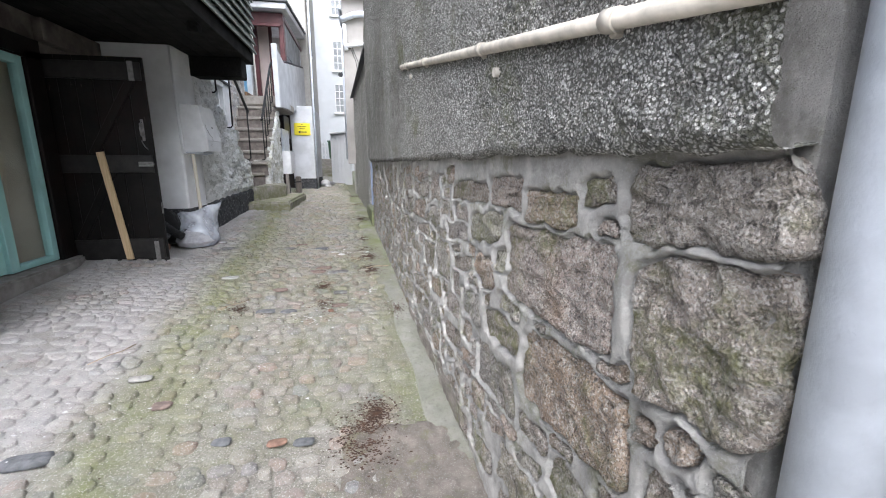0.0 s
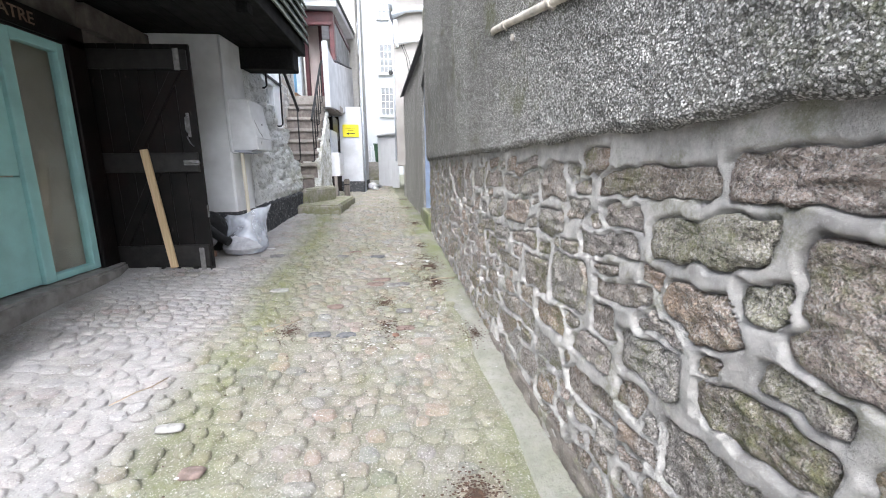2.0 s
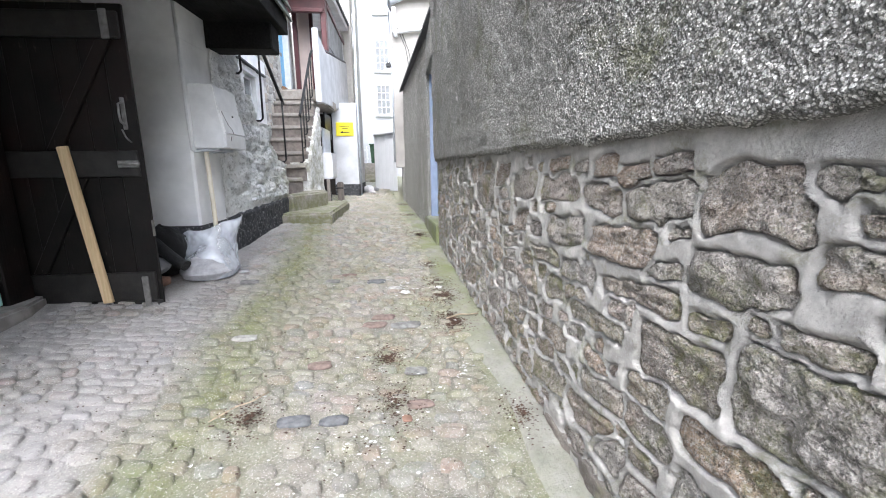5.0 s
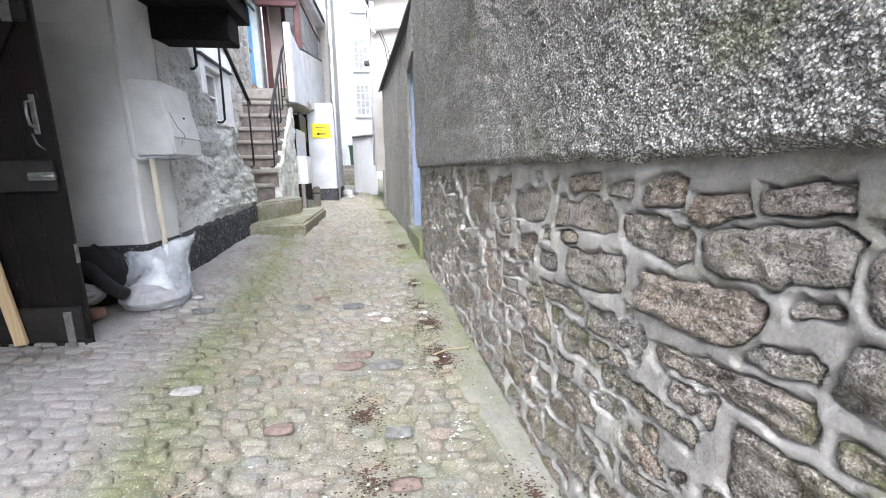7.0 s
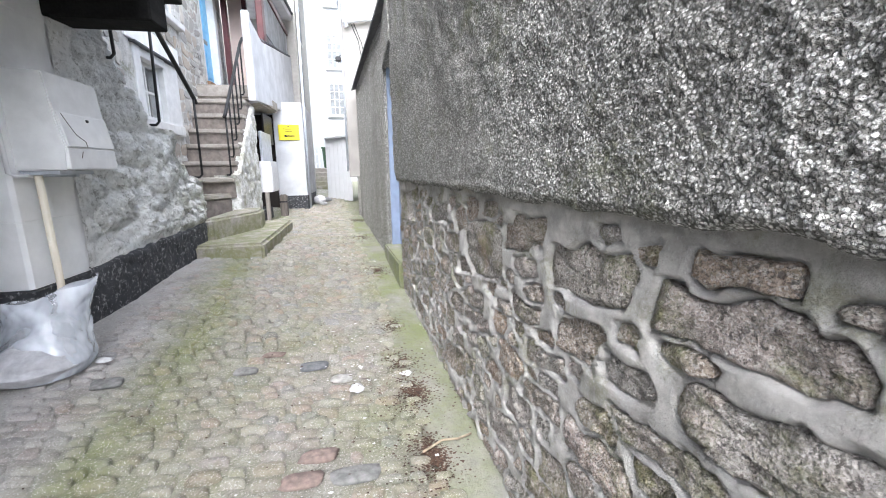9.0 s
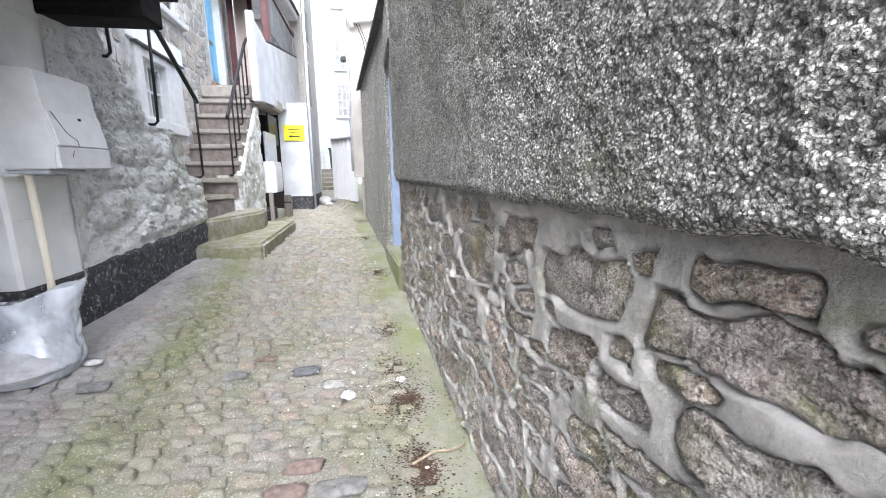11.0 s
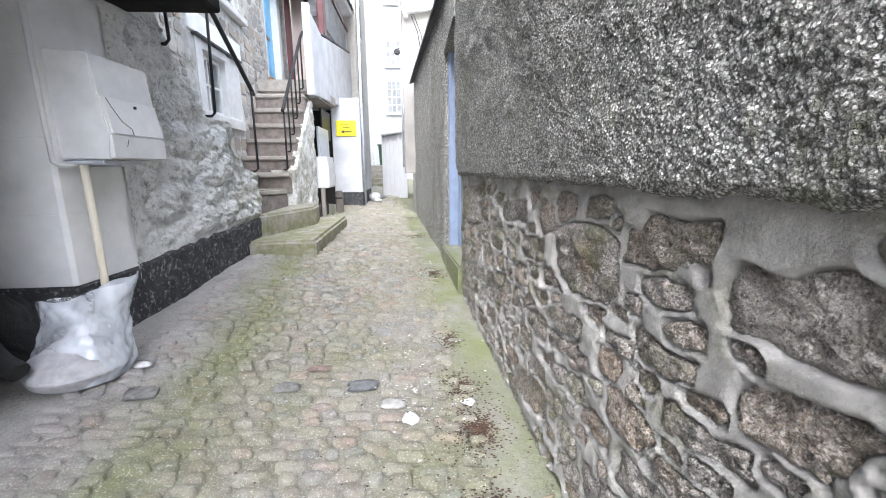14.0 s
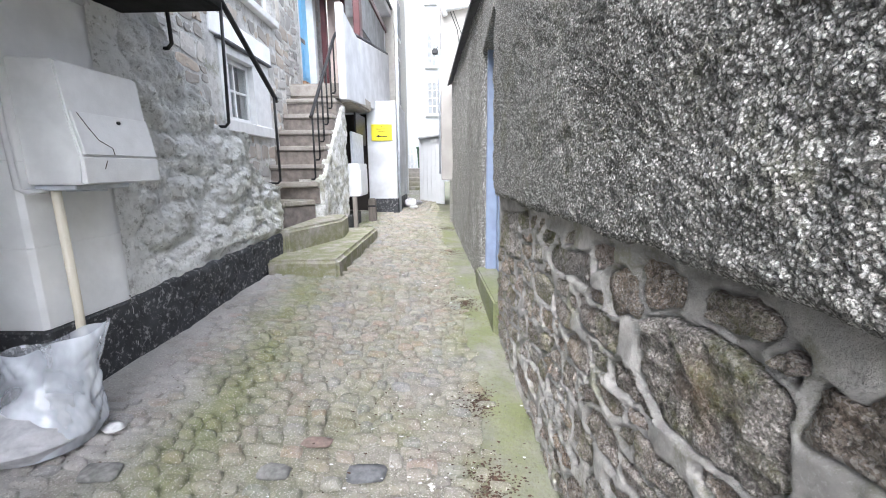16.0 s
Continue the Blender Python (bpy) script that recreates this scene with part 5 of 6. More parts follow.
part("window_sill", prism([(HX(9) - 0.2, 8.75, 3.42), (HX(9) + 0.08, 8.75, 3.42), (HX(10.4) + 0.08, 10.46, 3.42), (HX(10.4) - 0.2, 10.46, 3.42)], (0, 0, 0.09), 0.008), WHITE_PAINT, win3)

bd = root("door_3", (HX(12.2), 12.2, 2.9), "sky blue panelled front door in white frame", "door", kind="structure")
xd = HX(12.2) - 0.10
leafb = part("leaf", block(xd - 0.045, xd, 11.84, 12.53, 2.98, 4.80, 0.004), BLUE, bd)
for y0, y1 in ((11.92, 12.155), (12.215, 12.45)):
    for z0, z1 in ((3.1, 3.62), (3.95, 4.68)):
        part("panel", block(xd - 0.002, xd + 0.014, y0, y1, z0, z1, 0.010), BLUE, leafb)
part("letter_plate", block(xd, xd + 0.02, 12.05, 12.32, 3.72, 3.79, 0.005), STEEL, leafb)
part("door_frame", joined(block(xd - 0.06, xd + 0.10, 11.75, 11.84, 2.8, 4.85, 0.006), block(xd - 0.06, xd + 0.13, 12.53, 12.70, 2.8, 4.85, 0.006), block(xd - 0.06, xd + 0.10, 11.84, 12.53, 4.80, 4.86, 0.006)), WHITE_PAINT, bd)
part("threshold", block(xd - 0.1, xd + 0.16, 11.78, 12.6, 2.78, 2.975, 0.01), make_timber("brown_threshold", (0.20, 0.12, 0.07), (0.32, 0.20, 0.12), 0.7), bd)

# ---- landing with white parapet and maroon porch ----
porch = root("porch", (-2.2, 13, 2.8), "maroon timber porch behind a white boarded parapet", "porch", kind="structure")
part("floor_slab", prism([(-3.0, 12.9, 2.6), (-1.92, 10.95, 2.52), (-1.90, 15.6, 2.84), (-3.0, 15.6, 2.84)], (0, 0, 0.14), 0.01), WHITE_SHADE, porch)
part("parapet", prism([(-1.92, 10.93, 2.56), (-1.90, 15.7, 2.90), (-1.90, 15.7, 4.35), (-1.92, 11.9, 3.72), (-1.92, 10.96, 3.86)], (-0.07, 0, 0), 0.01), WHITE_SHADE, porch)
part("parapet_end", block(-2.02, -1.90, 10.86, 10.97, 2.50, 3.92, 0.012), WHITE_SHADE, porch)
part("cap_rail", tube([(-1.94, 11.9, 3.76), (-1.93, 15.7, 4.39)], 0.022, 8), SLATE, porch)
part("post", block(-2.80, -2.70, 12.72, 12.84, 2.78, 5.0, 0.008), MAROON, porch)
part("post", block(-2.44, -2.36, 12.9, 13.0, 2.78, 5.0, 0.008), MAROON, porch)
part("post", block(-2.06, -1.94, 12.3, 12.55, 3.75, 4.9, 0.01), MAROON, porch)
part("wall_panel", block(-2.74, -2.40, 13.02, 13.08, 2.78, 5.0, 0.006), PINKISH, porch)
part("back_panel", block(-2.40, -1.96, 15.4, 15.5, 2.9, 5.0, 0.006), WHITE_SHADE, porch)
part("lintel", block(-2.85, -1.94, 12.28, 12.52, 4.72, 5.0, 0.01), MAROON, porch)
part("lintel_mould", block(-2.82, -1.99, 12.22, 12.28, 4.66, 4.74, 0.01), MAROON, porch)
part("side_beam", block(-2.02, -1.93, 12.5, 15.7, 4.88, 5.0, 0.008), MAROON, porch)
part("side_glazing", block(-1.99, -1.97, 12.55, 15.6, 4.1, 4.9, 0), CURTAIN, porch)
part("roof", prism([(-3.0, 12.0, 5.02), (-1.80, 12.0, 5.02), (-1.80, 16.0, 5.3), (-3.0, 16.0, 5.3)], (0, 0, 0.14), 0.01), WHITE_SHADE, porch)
part("roof_cap", prism([(-3.0, 11.95, 5.17), (-1.75, 11.95, 5.17), (-1.75, 16.0, 5.45), (-3.0, 16.0, 5.45)], (0, 0, 0.05), 0.005), SLATE, porch)

pil = root("white_pillar", (-1.8, 13.7, 0.35), "white pillar with dark foot under the landing", "pillar", kind="structure")
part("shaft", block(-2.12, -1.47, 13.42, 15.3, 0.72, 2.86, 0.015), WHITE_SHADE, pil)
part("foot", block(-2.125, -1.46, 13.41, 15.31, 0.2, 0.735, 0.012), PLINTH, pil)
# near-black block paints in the shade under the landing
part("side_wall", block(-2.9, -2.12, 13.55, 15.3, 0.2, 2.6, 0.01), SHADE_DARK, pil)
part("pipe", tube([(-1.44, 13.6, 0.4), (-1.44, 13.6, 2.9), (-1.42, 13.7, 6.5)], 0.03, 8), GREY_PIPE, pil)

sg = root("yellow_sign", (-1.78, 13.4, 2.0), "yellow notice with small print and black arrow", "sign")
part("board", block(-2.015, -1.555, 13.395, 13.412, 2.015, 2.365, 0.004), YELLOW, sg)
for y_, w_ in ((2.325, 0.04), (2.265, 0.26), (2.205, 0.16)):
    part("text_bar", block(-1.785 - w_ / 2, -1.785 + w_ / 2, 13.391, 13.396, y_ - 0.007, y_ + 0.007, 0), LEAF, sg)
part("arrow", prism([(-1.91, 13.391, 2.11), (-1.84, 13.391, 2.145), (-1.84, 13.391, 2.123), (-1.66, 13.391, 2.123), (-1.66, 13.391, 2.097), (-1.84, 13.391, 2.097), (-1.84, 13.391, 2.075)], (0, 0.004, 0)), INK, sg)

mb2 = root("meter_cupboard", (-1.95, 11.5, 0.9), "white meter cupboard on the stair flank", "meter box")
part("body", block(-2.12, -1.84, 11.25, 11.9, 0.93, 1.50, 0.012, None, 2), BOX_WHITE, mb2)
part("door", block(-1.842, -1.828, 11.3, 11.86, 0.97, 1.40, 0.004), BOX_WHITE, mb2)
lg = root("prop_post", (-1.93, 11.2, 0.3), "grey timber prop under the meter cupboard", "post")
part("post", block(-1.97, -1.90, 11.18, 11.26, 0.3, 0.93, 0.01), make_timber("grey_weathered_timber", (0.24, 0.21, 0.19), (0.34, 0.31, 0.28)), lg)
gs = root("timber_stump", (-1.8, 12.0, 0.3), "dark weathered timber stump beside the pillar", "timber")
part("stump", block(-1.86, -1.72, 11.95, 12.1, 0.3, 0.84, 0.02, None, 2), make_timber("dark_weathered_timber", (0.10, 0.085, 0.075), (0.19, 0.165, 0.145)), gs)
part("strap", block(-1.865, -1.715, 11.945, 12.105, 0.68, 0.71, 0.003), IRON, gs)
ac = root("wall_panel", (-2.1, 12.6, 1.5), "grey panel and dark opening under the landing", "panel")
part("panel", block(-2.15, -2.10, 11.95, 12.9, 1.45, 2.1, 0.01), GREY_PIPE, ac)
part("opening", block(-2.16, -2.12, 12.4, 13.3, 1.9, 2.5, 0.01), IRON, ac)

# rest of the left side beyond the porch
far_house = root("house_corner", (-2.4, 17, 0.5), "tall rubble house corner beyond the porch", "house", kind="structure")
part("wall", block(-6.0, -1.72, 15.6, 18.2, 0.2, 9.5, 0.03), make_houserubble(), far_house)
part("roof", block(-6.2, -1.6, 15.4, 18.4, 9.5, 9.7, 0.01), SLATE, far_house)
w4 = root("window_4", (-1.71, 16.2, 3.2), "narrow white window in the rubble house", "window", kind="structure")
part("window_frame", block(-1.722, -1.69, 15.95, 16.4, 3.1, 4.4, 0.005), WHITE_PAINT, w4)
part("pane", block(-1.689, -1.684, 16.0, 16.35, 3.16, 4.34, 0), CURTAIN, w4)
w5 = root("window_5", (-1.71, 16.2, 5.0), "white upper window in the rubble house", "window", kind="structure")
part("window_frame", block(-1.722, -1.69, 15.9, 16.7, 4.9, 5.9, 0.005), WHITE_PAINT, w5)
part("pane", block(-1.689, -1.684, 15.96, 16.64, 4.96, 5.84, 0), CURTAIN, w5)

# ---- the far end: white houses, steps, bin, gate ----
gate = root("white_gate", (-0.85, 16.5, 0.4), "white painted boarded gate closing part of the lane", "gate", kind="structure")
for i in range(6):
    part("board", block(-1.22 + i * 0.13, -1.22 + i * 0.13 + 0.126, 16.6 - i * 0.22, 16.64 - i * 0.22 + 0.2, 0.42, 2.25, 0.006), WHITE_FAR, gate)
part("rail", prism([(-1.23, 16.55, 2.25), (-0.43, 15.2, 2.25), (-0.43, 15.45, 2.25), (-1.23, 16.85, 2.25)], (0, 0, 0.05), 0.005), WHITE_FAR, gate)

fw = root("house_white_side", (-3, 22, 0.6), "bright white house along the lane with sash windows", "house", kind="structure")
part("wall", block(-8, -2.55, 18.6, 26.0, 0.3, 11.0, 0.01), WHITE_FAR, fw)
for z in (1.6, 4.3, 7.2):
    for y in (19.4, 21.4, 23.4):
        o = part("window", joined(block(-2.56, -2.50, y, y + 0.08, z, z + 1.5, 0), block(-2.56, -2.50, y + 0.9, y + 0.98, z, z + 1.5, 0), block(-2.56, -2.50, y, y + 0.98, z + 0.7, z + 0.76, 0), block(-2.56, -2.50, y, y + 0.98, z + 1.44, z + 1.5, 0), block(-2.56, -2.46, y - 0.08, y + 1.06, z - 0.09, z, 0)), WHITE_PAINT, fw)
        part("pane", block(-2.56, -2.54, y + 0.08, y + 0.9, z, z + 1.45, 0), CURTAIN, o)
fe = root("house_white_end", (-1, 26, 0.7), "tall white house closing the lane with many-paned windows", "house", kind="structure")
part("wall", block(-8, 4, 26.0, 30.0, 0.3, 12.0, 0.01), WHITE_FAR, fe)
part("roof", prism([(-8, 25.7, 12.0), (4, 25.7, 12.0), (4, 28.0, 14.0), (-8, 28.0, 14.0)], (0, 0.1, 0.15)), SLATE, fe)
for z in (4.1, 6.4, 9.3):
    o = part("window", joined(*[block(-1.5 + i * 0.23, -1.5 + i * 0.23 + 0.04, 25.95, 25.99, z, z + 1.55, 0) for i in range(4)], *[block(-1.5, -0.77, 25.95, 25.992, z + j * 0.38, z + j * 0.38 + 0.04, 0) for j in range(5)], block(-1.6, -0.67, 25.86, 25.99, z - 0.1, z, 0)), WHITE_PAINT, fe)
    part("pane", block(-1.5, -0.75, 25.98, 25.996, z, z + 1.55, 0), CURTAIN, o)
steps_far = root("far_steps", (-1.8, 20.5, 0.5), "grey mossy stone steps at the lane end", "stairs", kind="structure")
for i in range(5):
    part("step", block(-2.5, -1.2, 19.6 + i * 0.4, 22.2, 0.3, 0.72 + 0.17 * i, 0.02), STEP, steps_far)
bn = root("green_bin", (-1.45, 21.6, 1.4), "dark green wheelie bin on the far steps", "bin")
part("body", prism([(-1.66, 21.5, 1.41), (-1.26, 21.5, 1.41), (-1.22, 21.4, 2.2), (-1.70, 21.4, 2.2)], (0, 0.45, 0), 0.02), GREEN_BIN, bn)
part("lid", block(-1.73, -1.19, 21.36, 21.98, 2.2, 2.27, 0.015), GREEN_BIN, bn)
fr = root("white_fence", (-2.15, 20.8, 1.0), "low white picket rail beside the far steps", "fence")
for i in range(5):
    part("picket", block(-2.42 + i * 0.14, -2.36 + i * 0.14, 21.2, 21.23, 1.4, 2.15, 0.004), WHITE_PAINT, fr)
part("rail", block(-2.46, -1.76, 21.23, 21.26, 1.55, 1.62, 0.004), WHITE_PAINT, fr)
part("rail", block(-2.46, -1.76, 21.23, 21.26, 1.95, 2.02, 0.004), WHITE_PAINT, fr)
part("post", tube([(-2.3, 19.4, 0.5), (-2.3, 19.4, 1.9)], 0.03, 8), WHITE_PAINT, fr)
rub = root("rubble_bag", (-1.42, 14.9, 0.38), "crumpled pale plastic and rubble heap", "rubbish")
sack("film", (-1.32, 14.7, gz(-1.3, 14.7) - 0.01), (0.16, 0.3, 0.22), PALE_LITTER, rub, 5)
sack("film", (-1.22, 15.2, gz(-1.3, 15) - 0.01), (0.18, 0.2, 0.13), GREY_BAG, rub, 8)
sack("film", (-1.2, 14.35, gz(-1.3, 14.4) - 0.01), (0.10, 0.12, 0.09), PALE_LITTER, rub, 2)

cctv = root("security_camera", (-0.50, 12.40, 3.62), "small dark camera on the beige house corner", "camera")
part("bracket", tube([(-0.44, 12.46, 3.66), (-0.50, 12.42, 3.66), (-0.52, 12.40, 3.62)], 0.012, 8), IRON, cctv)
part("body", block(-0.60, -0.48, 12.30, 12.42, 3.52, 3.62, 0.02, None, 2), IRON, cctv)

# ---- leaf litter, twigs and stray stones in the lane ----
def litter(name, spots, count, size, material, label, seed, flat=0.25):
    """Small torn flakes lying loose on the cobbles."""
    r = random.Random(seed)
    verts, faces = [], []
    for sx, sy_, rad, share in spots:
        for _ in range(int(count * share)):
            a, q = r.uniform(0, 6.283), abs(r.gauss(0, 0.55)) * rad
            x, y = sx + q * math.cos(a), sy_ + q * math.sin(a) * 1.3
            z = gz(x, y) + 0.012 + r.uniform(0, 0.012)
            s, t = size * r.uniform(0.5, 1.4), r.uniform(0, 6.283)
            b = len(verts)
            for k in range(5):
                f = s * r.uniform(0.5, 1.0)
                verts.append((x + f * math.cos(t + k * 1.257), y + f * math.sin(t + k * 1.257) * 0.6, z + r.uniform(-0.3, 1) * s * flat))
            verts.append((x, y, z - 0.004))
            for k in range(5):
                faces += [(b + k, b + (k + 1) % 5, b + 5)]
            faces.append(tuple(b + k for k in range(4, -1, -1)))
    me = bpy.data.meshes.new(name)
    me.from_pydata(verts, [], faces)
    me.update()
    return tagged(dress(name, me, material), label, "litter", kind="stuff")


litter("leaf_litter", [(0.03, 5.2, 0.17, 1), (0.04, 4.68, 0.16, 1), (-0.02, 5.55, 0.13, 0.6), (-0.05, 6.1, 0.12, 0.4), (-0.45, 4.15, 0.12, 0.35), (-0.05, 1.95, 0.16, 0.9), (0.02, 2.15, 0.12, 0.5), (-1.1, 3.6, 0.15, 0.2), (-0.1, 7.5, 0.2, 0.4), (-0.25, 9.5, 0.3, 0.5), (-0.35, 11.5, 0.3, 0.5), (0.25, 3.6, 0.15, 0.2), (-0.4, 3.7, 0.2, 0.25)], 1300, 0.0085, LEAF, "dark brown dead leaf litter in the gutter", 5)
litter("loose_grit", [(-0.6, 3.4, 1.6, 1), (-0.6, 6.0, 1.5, 1), (-0.2, 5.0, 0.5, 0.6), (-1.5, 4.0, 1.2, 0.5), (-0.5, 9, 1.5, 0.5)], 160, 0.008, LEAF, "dark crumbs of dirt strewn on cobbles", 6)
litter("pale_chips", [(-0.5, 3.4, 1.2, 1), (-0.3, 5.5, 0.8, 1), (0.0, 4.0, 0.5, 0.5), (-0.5, 8.0, 1.0, 0.6), (-1.6, 2.3, 0.8, 0.3)], 110, 0.012, PALE_LITTER, "pale chips of lime and shell on cobbles", 7)


ODD = []


def pebble(name, x, y, r, material, label, seed, flat=0.3, stretch=1.4, cat="stone"):
    if cat != "plaster":
        ODD.append((x, y, r))
    bm = bmesh.new()
    bmesh.ops.create_icosphere(bm, subdivisions=2, radius=1)
    for v in bm.verts:
        n = 1 + (0.6 if cat == "plaster" else 0.25) * noise.noise(v.co * (2.2 if cat == "plaster" else 1.3) + Vector((seed, 0, 0)))
        box = Vector([math.copysign(abs(q) ** 0.62, q) for q in v.co[:]]) if cat != "plaster" else v.co
        v.co = Vector((box.x * r * 0.72 * stretch * n, box.y * r * 0.62 * n, box.z * r * flat * n))
    bm.transform(Matrix.Translation((x, y, gz(x, y) + (0.015 if cat == "plaster" else 0.001))) @ pose(0, 0, 0, 0, 0, seed * 37 if cat == "plaster" else -4 + (seed * 5) % 9))
    for f in bm.faces:
        f.smooth = True
    return tagged(part(name, bm, material), label, cat, "odd stones in the lane")


SLATE_STONE = plain("blue_grey_stone", (0.165, 0.17, 0.18), 0.8, 0, 0.35, 30, 0.008)
GREY_STONE = plain("muted_grey_stone", (0.235, 0.232, 0.225), 0.85, 0, 0.35, 30, 0.008)
PALE_STONE = plain("pale_cobble_stone", (0.46, 0.45, 0.43), 0.85, 0, 0.3, 30, 0.008)
RED_STONE = plain("red_stone", (0.26, 0.195, 0.17), 0.85, 0, 0.35, 30, 0.008)
pebble("slate_cobble", -0.60, 5.57, 0.085, SLATE_STONE, "smooth blue-grey cobble set in the lane", 1, 0.16, 1.5)
pebble("slate_cobble", -0.42, 5.41, 0.07, PALE_STONE, "small pale grey cobble set in the lane", 2, 0.16, 1.3)
pebble("slate_cobble", -1.72, 5.49, 0.09, GREY_STONE, "dark oval cobble near the bag", 3, 0.16, 1.3)
pebble("slate_cobble", -1.0, 5.55, 0.075, GREY_STONE, "grey oval cobble in mossy bedding", 9, 0.16, 1.4)
pebble("red_cobble", -0.87, 5.74, 0.06, RED_STONE, "dull red cobble set in the lane", 4, 0.16, 1.7)
pebble("red_cobble", -0.50, 4.77, 0.075, RED_STONE, "rusty red cobble set in the lane", 5, 0.16, 1.6)
pebble("red_cobble", -1.17, 2.34, 0.06, RED_STONE, "pinkish round cobble set in the lane", 6, 0.16, 1.2)
pebble("red_cobble", -0.85, 4.08, 0.07, RED_STONE, "pink-brown cobble set in the lane", 8, 0.16, 1.4)
pebble("slate_cobble", -0.88, 3.58, 0.075, SLATE_STONE, "blue-grey cobble in a pair on the lane", 15, 0.16, 1.5)
pebble("slate_cobble", -0.69, 3.58, 0.065, SLATE_STONE, "blue-grey cobble in a pair on the lane", 16, 0.16, 1.5)
pebble("slate_cobble", -0.28, 4.02, 0.07, GREY_STONE, "grey cobble set among litter", 17, 0.16, 1.4)
pebble("slate_cobble", -0.33, 4.64, 0.085, GREY_STONE, "long grey cobble set in the lane", 18, 0.16, 1.9)
pebble("red_cobble", -0.56, 4.63, 0.08, RED_STONE, "rusty red cobble set in the lane", 19, 0.16, 1.6)
pebble("red_cobble", -0.27, 3.70, 0.06, RED_STONE, "dull red cobble near the gutter", 20, 0.16, 1.7)
pebble("brick_cobble", -0.34, 3.59, 0.045, BRICK, "broken brick end set in the lane", 21, 0.16, 0.8)
pebble("slate_cobble", -0.76, 2.01, 0.05, SLATE_STONE, "small blue-grey cobble set in the lane", 22, 0.16, 1.4)
pebble("red_cobble", -0.49, 1.98, 0.045, BRICK, "small orange-brown cobble set in the lane", 23, 0.16, 1.5)
pebble("slate_cobble", -0.36, 1.97, 0.05, SLATE_STONE, "small blue-grey cobble near leaf litter", 24, 0.16, 1.5)
pebble("slate_cobble", -1.57, 1.96, 0.09, SLATE_STONE, "dark flat cobble before the theatre", 25, 0.16, 1.6)
pebble("pale_cobble", -1.39, 4.42, 0.07, PALE_STONE, "pale cobble at the moss edge", 26, 0.16, 1.6)
pebble("pale_cobble", -1.40, 2.62, 0.055, PALE_STONE, "whitish cobble set in the lane", 7, 0.16, 1.7)
pebble("dark_cobble", -2.19, 2.43, 0.10, SLATE_STONE, "dark flat cobble before the theatre", 11, 0.16, 1.5)
pebble("plaster_splash", -0.33, 5.28, 0.075, PALE_LITTER, "white splash of dried plaster", 12, 0.06, 1.0, "plaster")
pebble("plaster_splash", -0.02, 5.42, 0.06, PALE_LITTER, "white splash of dried plaster by the gutter", 13, 0.06, 1.0, "plaster")
pebble("plaster_splash", -1.86, 5.74, 0.07, PALE_LITTER, "pale plaster dust beside the bag", 14, 0.05, 1.2, "plaster")
for i, (x0_, y0_, x1_, y1_, mid) in enumerate(((-0.02, 4.70, 0.24, 4.80, 0.02), (-0.28, 4.1, -0.16, 4.35, 0.012), (-1.25, 3.55, -1.05, 3.78, 0.015), (-1.75, 2.75, -1.6, 3.0, 0.012), (-0.35, 7.0, -0.2, 7.12, 0.01))):
    zt = gz(x0_, y0_) + 0.03
    tagged(part("twig", tube([(x0_, y0_, zt), (x0_ + (x1_ - x0_) * 0.4, y0_ + (y1_ - y0_) * 0.4 + mid, zt + 0.004), (x0_ + (x1_ - x0_) * 0.7, y0_ + (y1_ - y0_) * 0.7 - mid * 0.5, zt), (x1_, y1_, gz(x1_, y1_) + 0.028)], 0.006 if i == 0 else 0.0035, 6), TWIG), "dry bent twig lying on the cobbles", "twig", "twigs on the cobbles")

# ---- pieces: rubble stones, then cobbles ----
for i in range(len(rubble)):
    dress("stone", rubble_stone(i), GRANITE, wall_right)

# pale stones of the house front
rh = random.Random(4)
plan_house = rubble_plan(6.95, 13.2, 1.1, 4.9, lambda u: 0.055, rh)
for rect in plan_house:
    if any(o[0] - 0.05 < rect[1] and rect[0] < o[1] + 0.08 and o[2] - 0.06 < rect[3] and rect[2] < o[3] + (0.28 if o[3] < 3 else 0.05) for o in OPEN):
        continue
    dress("stone", stone_mesh(rect, lambda u, v, h: (HX(u) - 0.012 + h, u, v), 0.005, 0.014, rh), HOUSE_STONE, house)

# cobbles, in rows across the lane
rc = random.Random(21)


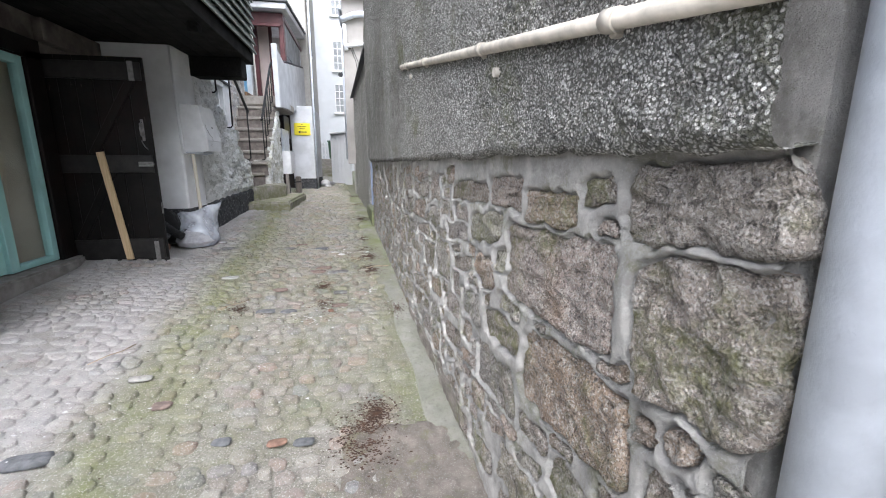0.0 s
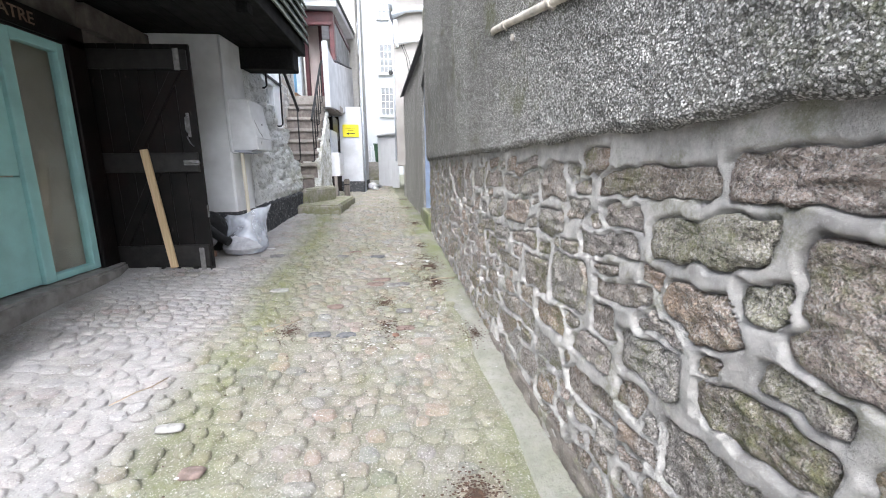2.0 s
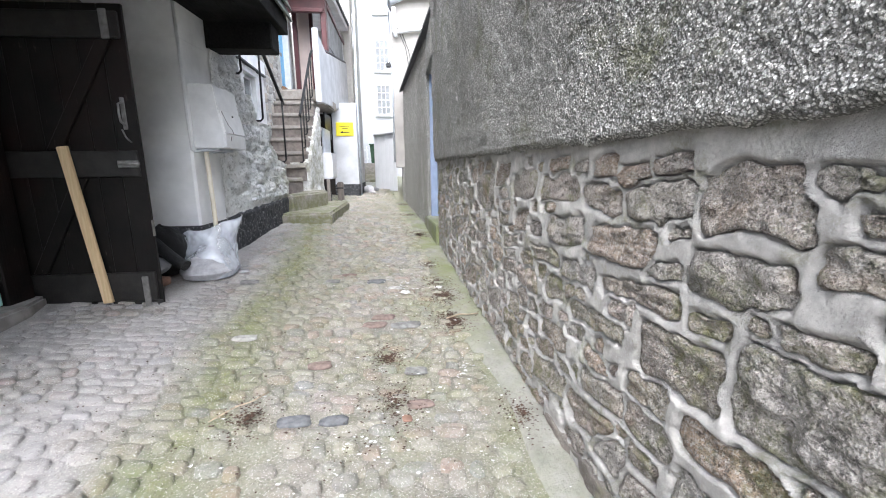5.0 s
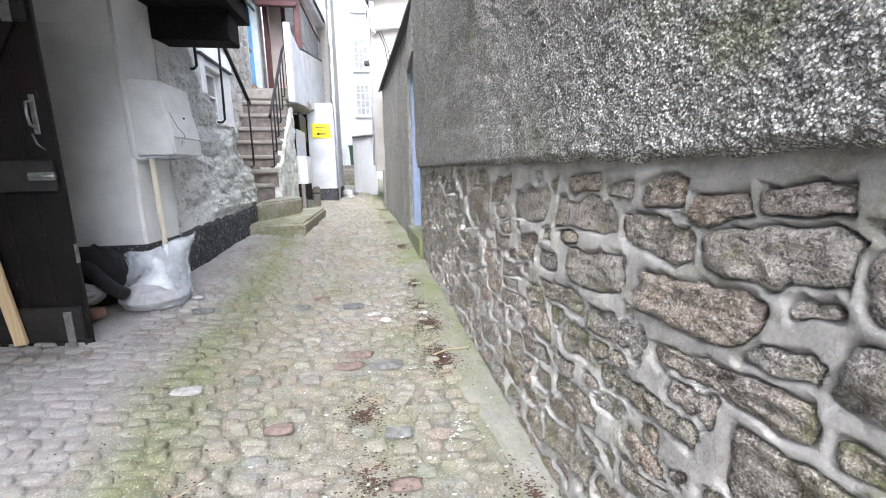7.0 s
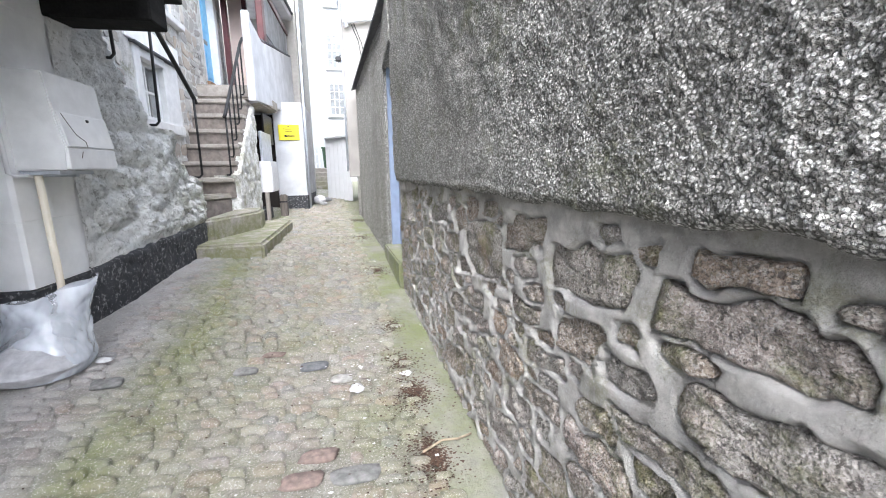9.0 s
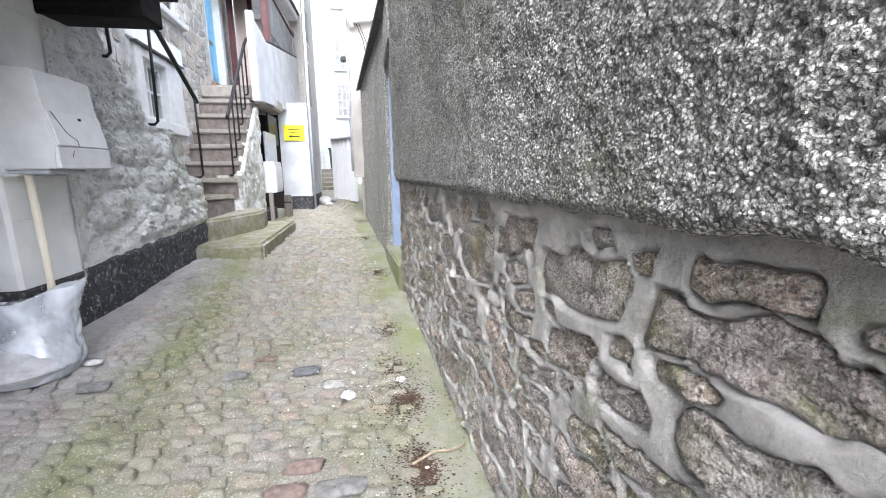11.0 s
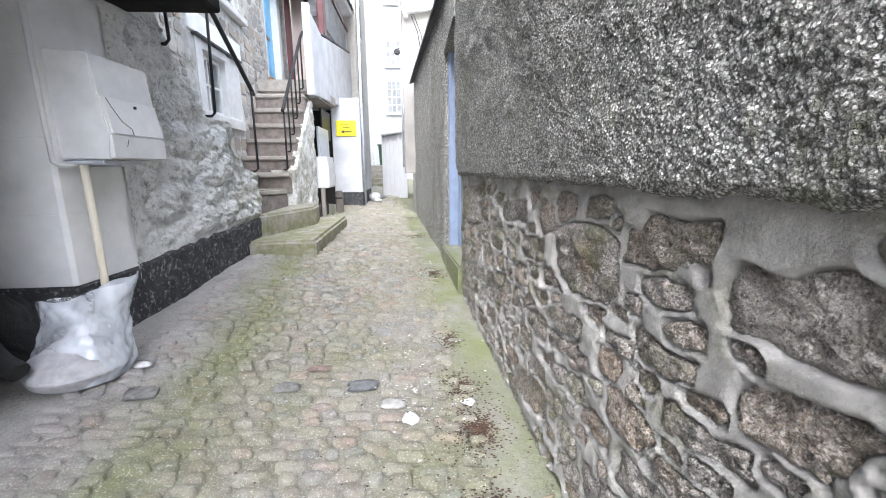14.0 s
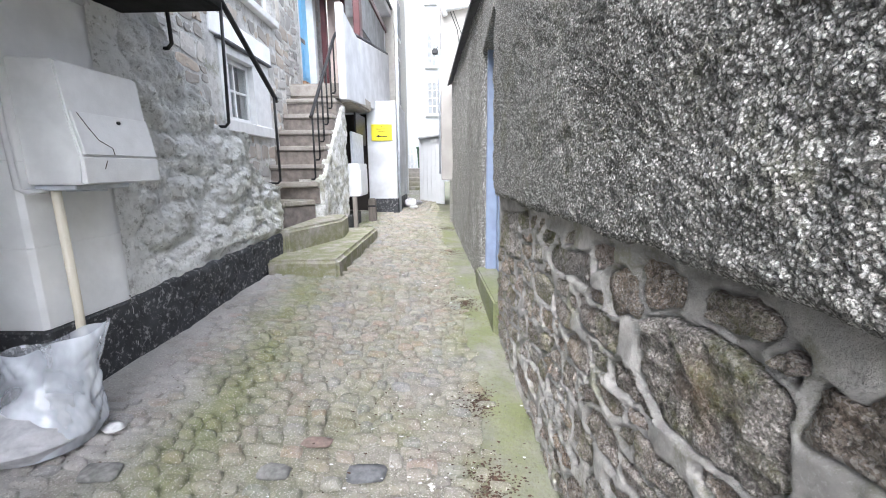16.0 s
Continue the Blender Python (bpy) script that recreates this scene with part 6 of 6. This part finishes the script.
def cobble(x, y, w, l, up):
    """One worn cobble: an oval dome, its rim sunk in the bedding."""
    n = 8
    verts, faces = [], []
    k = [rc.uniform(0.76, 1.08) for _ in range(n)]
    oval = float(np.interp(y, (2.8, 4.4), (0.8, 0.52)))
    for f, h in ((1.0, -0.012), (0.92, up * 0.62), (0.68, up)):
        for i in range(n):
            a = 6.2832 * i / n
            c, s = math.cos(a), math.sin(a)
            c, s = math.copysign(abs(c) ** oval, c), math.copysign(abs(s) ** oval, s)
            px, py = x + w / 2 * f * k[i] * c, y + l / 2 * f * k[i] * s
            verts.append((px, py, gz(px, py) + h))
    verts.append((x, y, gz(x, y) + up * 1.05))
    for r in range(2):
        for i in range(n):
            faces.append((r * n + i, r * n + (i + 1) % n, (r + 1) * n + (i + 1) % n, (r + 1) * n + i))
    for i in range(n):
        faces.append((2 * n + i, 2 * n + (i + 1) % n, 3 * n))
    return verts, faces


near, far_v, far_f, y = 0, [], [], 0.6
paving = root("cobble_paving", (-0.8, 4.5, 0.0), "rows of worn grey-beige cobbles, mossy in bands", "paving", kind="structure")
while y < 16:
    l = rc.uniform(0.050, 0.078) if y > 3.4 else rc.uniform(0.075, 0.11)
    x = (-2.9 if y < 5.0 else -2.12 if y < 7.95 else -1.42 if y < 10.4 else -1.9 if y < 13.3 else -1.45) + rc.uniform(0, 0.1)
    stop = right_x(y) - 0.30
    while x < stop:
        w = rc.uniform(0.075, 0.165)
        cx, cy = x + w / 2, y + l / 2 + rc.uniform(-1, 1) * float(np.interp(y, (3, 5), (0.036, 0.018))) - 0.05 * (x + 0.8) + 0.02 * math.sin(3.1 * x + y * 0.7)
        if rc.random() > 0.08 and all(abs(cx - o[0]) > o[2] + w * 0.35 or abs(cy - o[1]) > o[2] * 0.6 + l * 0.4 for o in ODD):
            up = rc.uniform(0.015, 0.030) * (0.45 if cx < -1.6 else 1.0) * float(np.interp(y, (2.5, 4.5), (0.5, 1.0)))
            v, f = cobble(cx, cy, w - 0.008, l - 0.006, up)
            if near < 300 and 4.2 < y < 7.0 and -1.2 < cx < 0.0:
                near += 1
                me = bpy.data.meshes.new("cobble")
                me.from_pydata(v, [], f)
                me.polygons.foreach_set("use_smooth", [True] * len(f))
                dress("cobble", me, COBBLE, paving)
            else:
                b = len(far_v)
                far_v += v
                far_f += [tuple(i + b for i in q) for q in f]
        x += w + rc.uniform(0.0, 0.012)
    y += l + 0.004
me = bpy.data.meshes.new("cobbles_rest")
me.from_pydata(far_v, [], far_f)
me.polygons.foreach_set("use_smooth", [True] * len(far_f))
me.update()
tagged(dress("cobbles_rest", me, COBBLE_FAR, paving), "worn cobbles along the rest of the lane", kind="stuff")
